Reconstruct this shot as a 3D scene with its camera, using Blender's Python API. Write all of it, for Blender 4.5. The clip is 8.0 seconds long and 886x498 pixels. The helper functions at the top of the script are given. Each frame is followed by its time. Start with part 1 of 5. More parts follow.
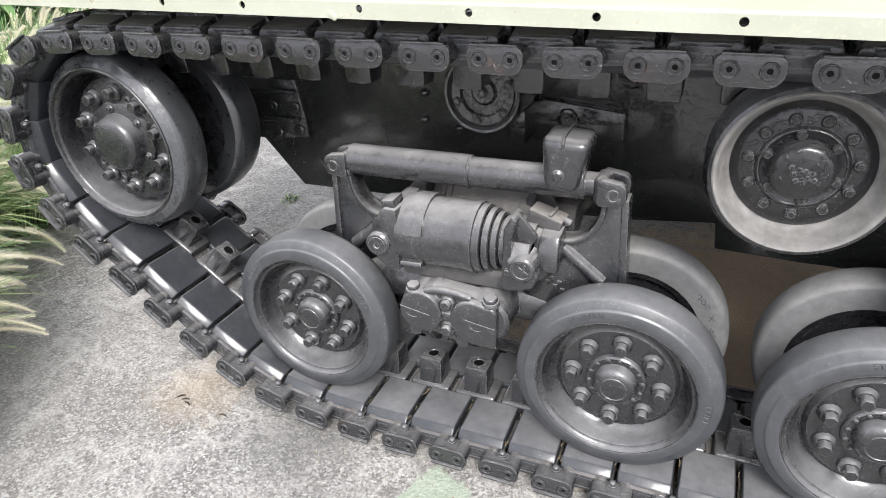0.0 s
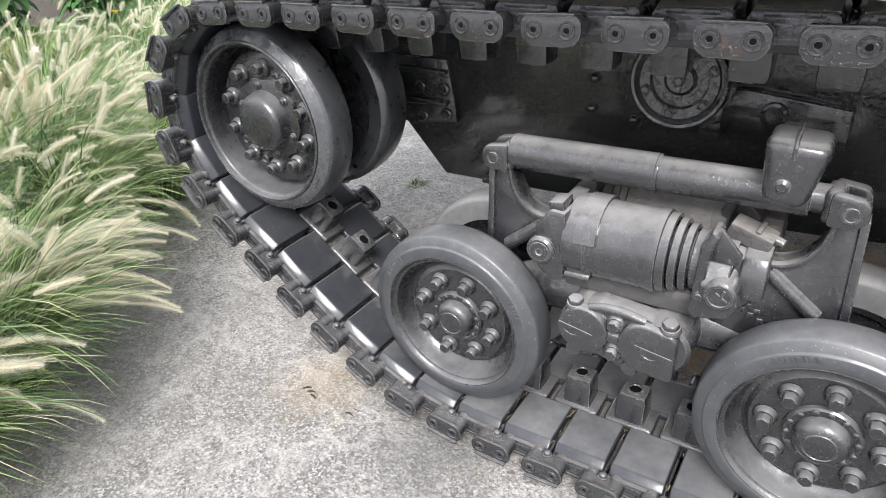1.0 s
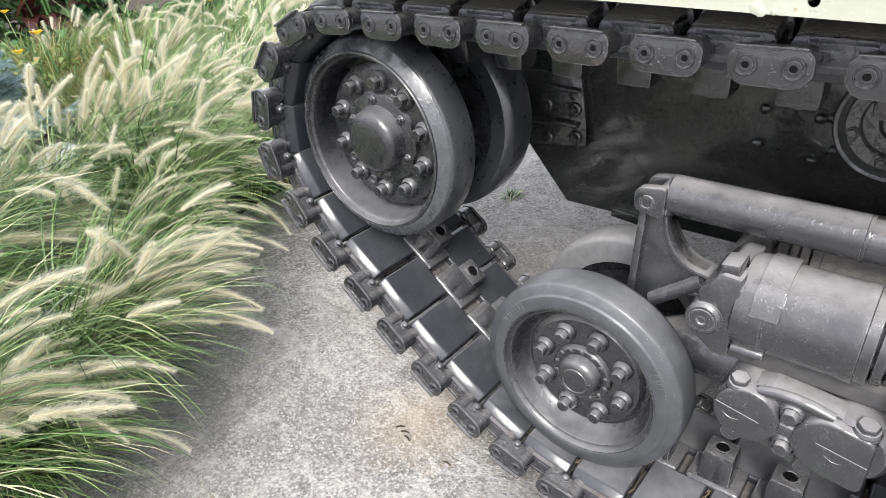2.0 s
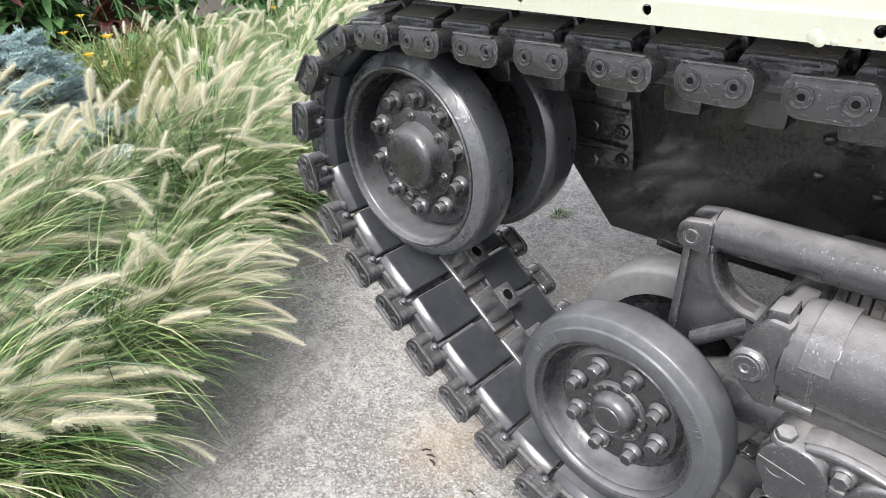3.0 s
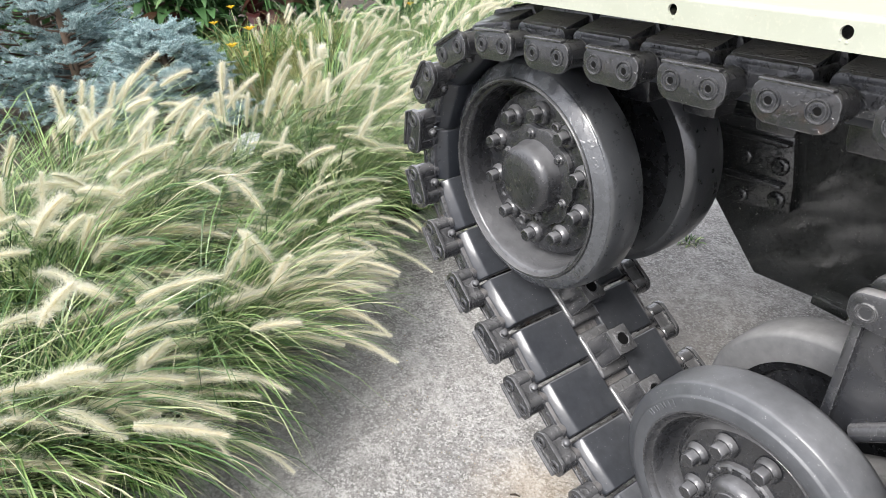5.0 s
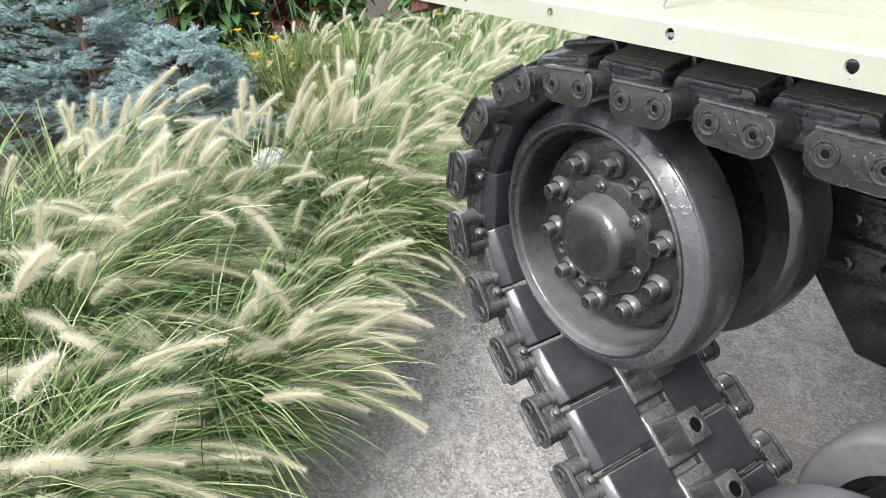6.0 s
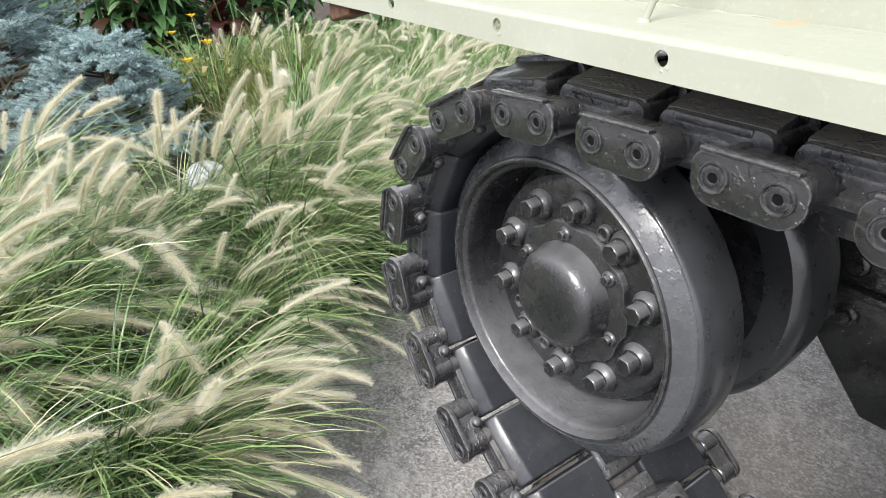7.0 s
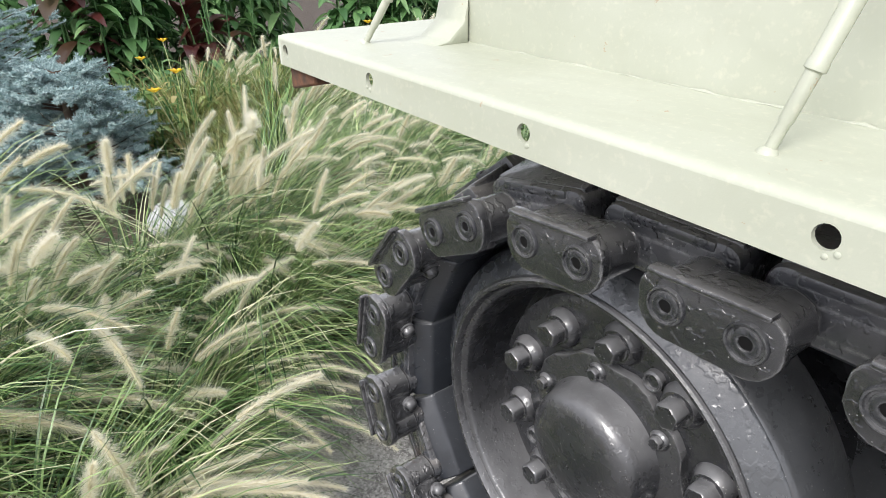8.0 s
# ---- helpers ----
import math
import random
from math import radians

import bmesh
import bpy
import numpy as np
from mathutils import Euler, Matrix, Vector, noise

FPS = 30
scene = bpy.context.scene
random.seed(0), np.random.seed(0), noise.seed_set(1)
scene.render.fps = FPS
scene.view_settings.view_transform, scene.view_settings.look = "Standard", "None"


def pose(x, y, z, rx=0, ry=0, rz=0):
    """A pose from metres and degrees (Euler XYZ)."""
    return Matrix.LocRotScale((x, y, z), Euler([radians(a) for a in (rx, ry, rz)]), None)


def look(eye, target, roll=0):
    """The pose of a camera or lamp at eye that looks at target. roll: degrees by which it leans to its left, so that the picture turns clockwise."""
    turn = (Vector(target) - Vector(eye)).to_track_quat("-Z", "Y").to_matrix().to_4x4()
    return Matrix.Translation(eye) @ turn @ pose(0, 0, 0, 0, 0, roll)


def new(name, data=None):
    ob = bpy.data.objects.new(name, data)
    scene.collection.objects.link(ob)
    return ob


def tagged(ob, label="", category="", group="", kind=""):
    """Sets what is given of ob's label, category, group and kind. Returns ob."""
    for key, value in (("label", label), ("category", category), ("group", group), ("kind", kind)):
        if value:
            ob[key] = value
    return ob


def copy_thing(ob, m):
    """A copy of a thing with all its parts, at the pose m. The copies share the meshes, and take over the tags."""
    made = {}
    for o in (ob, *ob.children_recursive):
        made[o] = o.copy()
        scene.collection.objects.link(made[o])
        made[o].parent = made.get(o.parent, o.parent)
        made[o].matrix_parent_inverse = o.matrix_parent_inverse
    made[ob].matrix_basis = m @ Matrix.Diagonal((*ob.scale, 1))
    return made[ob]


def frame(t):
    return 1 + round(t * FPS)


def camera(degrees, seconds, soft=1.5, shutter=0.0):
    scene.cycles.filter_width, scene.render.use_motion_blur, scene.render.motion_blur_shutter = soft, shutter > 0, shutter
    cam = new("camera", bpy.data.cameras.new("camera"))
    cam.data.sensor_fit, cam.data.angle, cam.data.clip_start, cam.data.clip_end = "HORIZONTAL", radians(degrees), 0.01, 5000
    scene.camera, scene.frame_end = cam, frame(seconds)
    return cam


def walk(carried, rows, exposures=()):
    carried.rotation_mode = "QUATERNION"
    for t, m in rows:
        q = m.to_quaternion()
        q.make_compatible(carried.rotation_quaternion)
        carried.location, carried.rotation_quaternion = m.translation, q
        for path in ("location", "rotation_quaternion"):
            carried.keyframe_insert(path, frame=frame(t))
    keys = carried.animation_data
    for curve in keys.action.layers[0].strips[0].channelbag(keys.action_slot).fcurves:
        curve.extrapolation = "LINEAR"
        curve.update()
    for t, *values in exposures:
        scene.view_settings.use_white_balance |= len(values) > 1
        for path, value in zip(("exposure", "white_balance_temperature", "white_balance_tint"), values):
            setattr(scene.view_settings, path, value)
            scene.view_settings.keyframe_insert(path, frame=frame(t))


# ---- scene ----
cam = camera(69.3, 8.0, 0.6)
PATH = [
    (0, (1.243, -1.216, 1.408), (0.525, 0.398, 0.47), -2.8),
    (0.5, (1.15, -1.174, 1.398), (0.282, 0.351, 0.439), -3.5),
    (1, (1.012, -1.104, 1.368), (0.032, 0.345, 0.398), -3.7),
    (1.5, (0.85, -1.039, 1.376), (-0.213, 0.347, 0.402), -3.5),
    (2, (0.752, -0.994, 1.389), (-0.381, 0.328, 0.404), -3.4),
    (3.5, (0.749, -0.877, 1.394), (-0.581, 0.288, 0.459), -3.3),
    (4, (0.772, -0.838, 1.398), (-0.624, 0.247, 0.463), -3.6),
    (4.5, (0.738, -0.809, 1.388), (-0.709, 0.191, 0.436), -3.7),
    (4.7, (0.706, -0.803, 1.384), (-0.761, 0.167, 0.431), -3.6),
    (5.8, (0.429, -0.731, 1.39), (-1.09, 0.187, 0.467), -2.5),
    (6, (0.391, -0.708, 1.391), (-1.131, 0.203, 0.468), -2.2),
    (6.5, (0.306, -0.651, 1.38), (-1.182, 0.32, 0.462), -2.1),
    (7, (0.199, -0.532, 1.369), (-1.254, 0.483, 0.443), -1.5),
    (7.5, (0.078, -0.419, 1.394), (-1.38, 0.614, 0.495), -1.6),
    (8, (-0.037, -0.38, 1.395), (-1.476, 0.692, 0.512), -0.9),
]
walk(cam, [(t, look(eye, target, roll)) for t, eye, target, roll in PATH], [(0, 0.48), (4.5, 0.50), (6, 0.44), (8, 0.22)])

# ---- light ----
world = bpy.data.worlds.new("sky")
scene.world = world
world.use_nodes = True
wn = world.node_tree
sky = wn.nodes.new("ShaderNodeTexSky")
sky.sky_type, sky.sun_disc = "NISHITA", False
sky.sun_elevation, sky.sun_rotation = radians(43), radians(155)
sky.air_density, sky.dust_density, sky.ozone_density = 1.0, 4.0, 1.0
soft_sky = wn.nodes.new("ShaderNodeMixRGB")
soft_sky.inputs["Fac"].default_value = 0.85
# bright even cloud cover
up = wn.nodes.new("ShaderNodeSeparateXYZ")
wn.links.new(wn.nodes.new("ShaderNodeTexCoord").outputs["Generated"], up.inputs[0])
cloud = wn.nodes.new("ShaderNodeMapRange")
cloud.inputs["From Min"].default_value, cloud.inputs["From Max"].default_value = 0.0, 1.0
cloud.inputs["To Min"].default_value, cloud.inputs["To Max"].default_value = 8.5, 11.2
wn.links.new(up.outputs["Z"], cloud.inputs["Value"])
white = wn.nodes.new("ShaderNodeMixRGB")
white.blend_type = "MULTIPLY"
white.inputs["Fac"].default_value = 1.0
white.inputs["Color2"].default_value = (0.985, 1.0, 1.11, 1)
wn.links.new(cloud.outputs["Result"], white.inputs["Color1"])
wn.links.new(white.outputs["Color"], soft_sky.inputs["Color2"])
wn.links.new(sky.outputs["Color"], soft_sky.inputs["Color1"])
wn.links.new(soft_sky.outputs["Color"], wn.nodes["Background"].inputs["Color"])
wn.nodes["Background"].inputs["Strength"].default_value = 0.14
sun = new("sun", bpy.data.lights.new("sun", "SUN"))
sun.data.energy, sun.data.angle, sun.data.color = 3.6, radians(24), (1.0, 0.97, 0.95)
sun.matrix_world = look((1.5, -3.2, 3.3), (0, 0, 0))

# ---- small helpers ----
GROUND = -0.037


def nmat(name):
    m = bpy.data.materials.new(name)
    m.use_nodes = True
    nt = m.node_tree
    return m, nt, nt.nodes["Principled BSDF"]


def node(nt, kind, **values):
    n = nt.nodes.new(kind)
    for key, value in values.items():
        n.inputs[key].default_value = value
    return n


def world_coords(nt):
    return node(nt, "ShaderNodeNewGeometry").outputs["Position"]


def tex_noise(nt, vec, scale, detail=4.0, rough=0.6):
    n = node(nt, "ShaderNodeTexNoise", Scale=scale, Detail=detail, Roughness=rough)
    nt.links.new(vec, n.inputs["Vector"])
    return n.outputs["Fac"]


def ramp(nt, fac, stops):
    n = nt.nodes.new("ShaderNodeValToRGB")
    els = n.color_ramp.elements
    while len(els) < len(stops):
        els.new(0.5)
    for el, (p, c) in zip(els, stops):
        el.position = p
        el.color = (*c, 1) if isinstance(c, tuple) else (c, c, c, 1)
    nt.links.new(fac, n.inputs["Fac"])
    return n.outputs["Color"]


def mixc(nt, fac, a, b, mode="MIX"):
    n = nt.nodes.new("ShaderNodeMixRGB")
    n.blend_type = mode
    for socket, value in (("Fac", fac), ("Color1", a), ("Color2", b)):
        if isinstance(value, (int, float)):
            n.inputs[socket].default_value = value if socket == "Fac" else (value, value, value, 1)
        elif isinstance(value, tuple):
            n.inputs[socket].default_value = (*value, 1)
        else:
            nt.links.new(value, n.inputs[socket])
    return n.outputs["Color"]


def math_node(nt, op, a, b):
    n = nt.nodes.new("ShaderNodeMath")
    n.operation = op
    for i, value in enumerate((a, b)):
        if isinstance(value, (int, float)):
            n.inputs[i].default_value = value
        else:
            nt.links.new(value, n.inputs[i])
    return n.outputs[0]


def bumped(nt, bsdf, layers):
    """layers: (height socket, strength, distance)"""
    last = None
    for h, strength, dist in layers:
        b = node(nt, "ShaderNodeBump", Strength=strength, Distance=dist)
        nt.links.new(h, b.inputs["Height"])
        if last:
            nt.links.new(last, b.inputs["Normal"])
        last = b.outputs["Normal"]
    nt.links.new(last, bsdf.inputs["Normal"])


# ---- materials ----
def black_paint(name, base, dust, rough, dust_light_amount, lump, specks=0.5, coat=0.4, tint=(0.94, 1.0, 1.16), rust=0.0, side=0.03, edge=0.0, matt=0.48, shine=0.45, dust_light_range=(0.45, 0.90)):
    """Thick brushed-on black paint: lumps, pale specks, settled dust that doubles as top light."""
    m, nt, b = nmat(name)
    p = world_coords(nt)
    big = tex_noise(nt, p, 7.0, 5)
    mid = tex_noise(nt, p, 38.0, 5)
    fine = tex_noise(nt, p, 240.0, 4, 0.7)
    small = tex_noise(nt, p, 110.0, 4)
    dark = tuple(base * c for c in tint)
    body = mixc(nt, ramp(nt, mid, [(0.35, 0.0), (0.7, 1.0)]), dark, tuple(1.35 * c for c in dark))
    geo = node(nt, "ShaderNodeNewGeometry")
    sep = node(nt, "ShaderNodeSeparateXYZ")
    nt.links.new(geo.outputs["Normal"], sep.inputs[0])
    # Upward faces are paler: settled dust, plus light painted onto the tops.
    up = ramp(nt, sep.outputs["Z"], [(0.0, side), (dust_light_range[0], 0.20), (dust_light_range[1], 1.0)])
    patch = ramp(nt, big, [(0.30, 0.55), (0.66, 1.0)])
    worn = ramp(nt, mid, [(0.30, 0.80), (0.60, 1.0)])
    cover = math_node(nt, "MULTIPLY", math_node(nt, "MULTIPLY", math_node(nt, "MULTIPLY", up, patch), worn), dust_light_amount)
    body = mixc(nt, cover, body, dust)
    for scale, lo, hi, much in ((150.0, 0.055, 0.11, specks), (62.0, 0.022, 0.042, specks)):
        vor = node(nt, "ShaderNodeTexVoronoi", Scale=scale)
        nt.links.new(p, vor.inputs["Vector"])
        dots = ramp(nt, vor.outputs["Distance"], [(lo, 1.0), (hi, 0.0)])
        some = math_node(nt, "MULTIPLY", ramp(nt, mid, [(0.42, 0.0), (0.54, much)]), ramp(nt, big, [(0.38, 0.2), (0.56, 1.0)]))
        body = mixc(nt, math_node(nt, "MULTIPLY", dots, some), body, (0.62, 0.61, 0.58))
    if rust:
        where = math_node(nt, "MULTIPLY", ramp(nt, tex_noise(nt, p, 5.0, 3), [(0.60, 0.0), (0.68, rust)]), ramp(nt, tex_noise(nt, p, 70.0, 4), [(0.46, 0.0), (0.64, 1.0)]))
        body = mixc(nt, where, body, (0.09, 0.042, 0.022))
    if edge:
        # paint knocked thin along the edges, its grey also painting in edge glints
        soft = nt.nodes.new("ShaderNodeBevel")
        soft.samples = 4
        soft.inputs["Radius"].default_value = 0.0035
        dot = node(nt, "ShaderNodeVectorMath")
        dot.operation = "DOT_PRODUCT"
        nt.links.new(soft.outputs["Normal"], dot.inputs[0])
        nt.links.new(geo.outputs["Normal"], dot.inputs[1])
        rub_glint = math_node(nt, "MULTIPLY", ramp(nt, dot.outputs["Value"], [(0.90, 1.0), (0.985, 0.0)]), ramp(nt, small, [(0.38, 0.0), (0.56, edge)]))
        body = mixc(nt, rub_glint, body, (0.24, 0.24, 0.24))
    nt.links.new(body, b.inputs["Base Color"])
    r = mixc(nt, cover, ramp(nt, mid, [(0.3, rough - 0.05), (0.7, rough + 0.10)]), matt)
    nt.links.new(r, b.inputs["Roughness"])
    b.inputs["Specular IOR Level"].default_value = shine
    b.inputs["Coat Weight"].default_value, b.inputs["Coat Roughness"].default_value = coat, 0.11
    blob, drop = tex_noise(nt, p, 42.0, 1, 0.5), tex_noise(nt, p, 82.0, 2, 0.5)
    # thick runs and drips stand in patches on an otherwise even coat
    runs = math_node(nt, "MULTIPLY", ramp(nt, drop, [(0.54, 0.0), (0.61, 1.0)]), ramp(nt, big, [(0.40, 0.15), (0.58, 1.0)]))
    bumped(nt, b, [(blob, min(0.16, lump * 0.45), 0.009), (runs, min(1.0, lump * 1.5), 0.0075), (drop, min(0.15, lump * 0.35), 0.006), (fine, min(1.0, lump * 1.6), 0.0012)])
    return m


M_STEEL = black_paint("black_painted_steel", 0.011, (0.36, 0.36, 0.365), 0.24, 0.50, 0.12, 1.0, 0.45, edge=0.3, shine=0.6, dust_light_range=(0.30, 0.85))
M_CAST = black_paint("dusty_black_casting", 0.017, (0.54, 0.53, 0.52), 0.22, 0.70, 0.10, 1.0, 0.60, side=0.02, edge=0.5, matt=0.40, dust_light_range=(0.60, 0.97), shine=0.6)
M_DUSTY = black_paint("casting_under_brown_dust", 0.03, (0.40, 0.375, 0.34), 0.40, 0.75, 0.20, 0.8, 0.0, side=0.25, edge=0.3, matt=0.75, dust_light_range=(0.10, 0.70), shine=0.3)
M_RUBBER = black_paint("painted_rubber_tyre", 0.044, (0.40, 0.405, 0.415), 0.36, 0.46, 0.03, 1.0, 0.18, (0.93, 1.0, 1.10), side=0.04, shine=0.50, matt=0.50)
# Rear tyres lighter than the front ones: dust, plus light painted in.
M_GREYED = black_paint("dust_and_light_greyed_tyre", 0.10, (0.46, 0.455, 0.445), 0.50, 0.70, 0.03, 0.6, 0.0, (0.98, 1.0, 1.03), side=0.22, shine=0.35, matt=0.75, dust_light_range=(0.20, 0.80))
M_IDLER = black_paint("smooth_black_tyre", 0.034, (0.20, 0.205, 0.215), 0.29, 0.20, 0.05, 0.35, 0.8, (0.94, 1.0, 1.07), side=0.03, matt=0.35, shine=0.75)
# Rubbed face ring, its grey lifted to paint in sky sheen.
M_WORN_SHEEN = black_paint("rubbed_face_painted_sheen", 0.046, (0.30, 0.305, 0.31), 0.24, 0.15, 0.10, 0.5, 0.7, (0.92, 1.0, 1.10), side=0.03, matt=0.35, shine=0.8)
# Flat pads paler than sloped ones: dust and how light strikes them, in colour.
M_PAD = black_paint("rubber_track_pad", 0.021, (0.34, 0.342, 0.345), 0.32, 0.55, 0.04, 0.8, 0.40, (0.88, 1.0, 1.22), side=0.0, matt=0.55, shine=0.38, dust_light_range=(0.90, 0.995))
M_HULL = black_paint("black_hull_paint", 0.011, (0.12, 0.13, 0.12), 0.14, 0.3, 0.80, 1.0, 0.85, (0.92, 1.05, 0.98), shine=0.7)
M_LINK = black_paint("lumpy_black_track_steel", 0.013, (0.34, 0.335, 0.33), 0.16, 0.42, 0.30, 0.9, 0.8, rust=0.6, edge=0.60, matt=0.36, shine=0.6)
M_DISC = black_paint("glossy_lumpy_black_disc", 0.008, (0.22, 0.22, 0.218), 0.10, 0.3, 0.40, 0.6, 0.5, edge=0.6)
# Dust paled further to stand in for bounce light below the fender.
M_SHOE = black_paint("dusty_light_lifted_shoe", 0.034, (0.32, 0.300, 0.275), 0.22, 0.60, 0.30, 0.9, 0.5, rust=0.7, edge=0.4, matt=0.42, shine=0.5)
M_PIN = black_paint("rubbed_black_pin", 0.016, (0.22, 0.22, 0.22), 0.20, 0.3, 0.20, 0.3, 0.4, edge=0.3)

# Near-black for flat discs that paint the shade inside holes.
M_HOLE_SHADE, nt, b = nmat("painted_hole_shade")
b.inputs["Base Color"].default_value, b.inputs["Roughness"].default_value = (0.006, 0.006, 0.006, 1), 0.8
b.inputs["Specular IOR Level"].default_value = 0.1

M_DIRT, nt, b = nmat("rim_dust")
p = world_coords(nt)
nt.links.new(ramp(nt, tex_noise(nt, p, 30, 5), [(0.3, (0.14, 0.137, 0.13)), (0.7, (0.25, 0.243, 0.233))]), b.inputs["Base Color"])
b.inputs["Roughness"].default_value = 0.75

M_RUST, nt, b = nmat("rusty_steel")
p = world_coords(nt)
nt.links.new(ramp(nt, tex_noise(nt, p, 60, 6), [(0.3, (0.03, 0.02, 0.016)), (0.7, (0.16, 0.07, 0.035))]), b.inputs["Base Color"])
b.inputs["Roughness"].default_value = 0.85

M_PALE, nt, b = nmat("pale_green_paint")
p = world_coords(nt)
large, chips, fine = tex_noise(nt, p, 5, 5), tex_noise(nt, p, 42, 6, 0.7), tex_noise(nt, p, 150, 3)
c = ramp(nt, large, [(0.3, (0.352, 0.370, 0.292)), (0.7, (0.405, 0.422, 0.346))])
c = mixc(nt, ramp(nt, fine, [(0.55, 0.0), (0.8, 0.3)]), c, (0.62, 0.60, 0.47))
c = mixc(nt, ramp(nt, tex_noise(nt, p, 16, 6, 0.75), [(0.56, 0.0), (0.75, 0.35)]), c, (0.36, 0.36, 0.28))
c = mixc(nt, ramp(nt, chips, [(0.665, 0.0), (0.69, 0.8)]), c, (0.34, 0.24, 0.15))
for at, size in (((-0.125, 0.095, 1.272), 0.016),):
    far = node(nt, "ShaderNodeVectorMath")
    far.operation = "DISTANCE"
    nt.links.new(p, far.inputs[0])
    far.inputs[1].default_value = at
    rag = math_node(nt, "ADD", far.outputs["Value"], math_node(nt, "MULTIPLY", math_node(nt, "SUBTRACT", chips, 0.5), size * 2.4))
    c = mixc(nt, ramp(nt, math_node(nt, "DIVIDE", rag, size), [(0.75, 0.85), (1.0, 0.0)]), c, (0.52, 0.36, 0.22))
nt.links.new(c, b.inputs["Base Color"])
nt.links.new(ramp(nt, large, [(0.3, 0.38), (0.7, 0.55)]), b.inputs["Roughness"])
bumped(nt, b, [(tex_noise(nt, p, 14, 2), 0.35, 0.008), (chips, 0.22, 0.002), (fine, 0.12, 0.0010)])

M_GROUND, nt, b = nmat("weathered_concrete")
p = world_coords(nt)
blotch, mid, grit = tex_noise(nt, p, 1.6, 6, 0.65), tex_noise(nt, p, 9, 6, 0.7), tex_noise(nt, p, 95, 4, 0.75)
warp = node(nt, "ShaderNodeVectorMath")
warp.operation = "SCALE"
warp.inputs[3].default_value = 0.25
nz = node(nt, "ShaderNodeTexNoise", Scale=2.2, Detail=4)
nt.links.new(p, nz.inputs["Vector"])
nt.links.new(nz.outputs["Color"], warp.inputs[0])
shifted = node(nt, "ShaderNodeVectorMath")
nt.links.new(p, shifted.inputs[0])
nt.links.new(warp.outputs[0], shifted.inputs[1])
c = ramp(nt, blotch, [(0.33, (0.172, 0.166, 0.155)), (0.5, (0.292, 0.282, 0.262)), (0.68, (0.40, 0.392, 0.372))])
c = mixc(nt, ramp(nt, mid, [(0.36, 0.75), (0.58, 0.0)]), c, (0.155, 0.150, 0.142))
peb = node(nt, "ShaderNodeTexVoronoi", Scale=88.0)
nt.links.new(shifted.outputs[0], peb.inputs["Vector"])
c = mixc(nt, ramp(nt, peb.outputs["Distance"], [(0.16, 0.7), (0.40, 0.0)]), c, (0.105, 0.102, 0.097))
c = mixc(nt, ramp(nt, grit, [(0.52, 0.0), (0.66, 0.62)]), c, (0.62, 0.605, 0.575))
c = mixc(nt, ramp(nt, tex_noise(nt, p, 55, 3, 0.7), [(0.34, 0.55), (0.46, 0.0)]), c, (0.10, 0.097, 0.092))
c = mixc(nt, ramp(nt, tex_noise(nt, p, 30, 5, 0.75), [(0.36, 0.60), (0.47, 0.0)]), c, (0.115, 0.108, 0.098))
c = mixc(nt, ramp(nt, tex_noise(nt, shifted.outputs[0], 19, 5, 0.75), [(0.54, 0.0), (0.66, 0.55)]), c, (0.52, 0.505, 0.475))
# worn surface shows its sand and small stones
sand = node(nt, "ShaderNodeTexVoronoi", Scale=150.0)
nt.links.new(p, sand.inputs["Vector"])
tone = node(nt, "ShaderNodeSeparateXYZ")
nt.links.new(sand.outputs["Color"], tone.inputs[0])
bare = ramp(nt, mid, [(0.38, 1.0), (0.62, 0.45)])
c = mixc(nt, math_node(nt, "MULTIPLY", ramp(nt, tone.outputs["X"], [(0.10, 0.62), (0.34, 0.0)]), bare), c, (0.105, 0.098, 0.09))
c = mixc(nt, math_node(nt, "MULTIPLY", ramp(nt, tone.outputs["X"], [(0.68, 0.0), (0.92, 0.62)]), bare), c, (0.60, 0.585, 0.55))
# chalky loops left where vines were pulled off
loops = tex_noise(nt, shifted.outputs[0], 5.5, 1.5, 0.4)
faint = ramp(nt, tex_noise(nt, p, 3.1, 4), [(0.40, 0.0), (0.54, 1.0)])
lines = math_node(nt, "MULTIPLY", math_node(nt, "MULTIPLY", ramp(nt, loops, [(0.462, 0.0), (0.490, 0.42), (0.510, 0.42), (0.538, 0.0)]), faint), ramp(nt, grit, [(0.36, 0.35), (0.52, 1.0)]))
c = mixc(nt, lines, c, (0.58, 0.56, 0.52))


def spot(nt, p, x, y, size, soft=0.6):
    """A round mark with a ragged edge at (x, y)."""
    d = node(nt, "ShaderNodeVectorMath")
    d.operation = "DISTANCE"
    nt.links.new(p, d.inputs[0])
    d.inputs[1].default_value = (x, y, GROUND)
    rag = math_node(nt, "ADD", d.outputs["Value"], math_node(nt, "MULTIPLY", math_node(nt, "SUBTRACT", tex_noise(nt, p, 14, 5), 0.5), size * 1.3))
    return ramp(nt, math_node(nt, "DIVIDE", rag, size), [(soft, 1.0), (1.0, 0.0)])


c = mixc(nt, math_node(nt, "MULTIPLY", spot(nt, p, 0.69, -0.10, 0.105, 0.92), 0.62), c, (0.34, 0.42, 0.31))
# Darker ragged patch at the track, below the first road wheel.
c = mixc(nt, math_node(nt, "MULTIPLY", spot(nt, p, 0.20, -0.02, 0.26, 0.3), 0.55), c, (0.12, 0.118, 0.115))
c = mixc(nt, math_node(nt, "MULTIPLY", spot(nt, p, -0.28, 0.05, 0.22, 0.2), 0.4), c, (0.42, 0.33, 0.22))
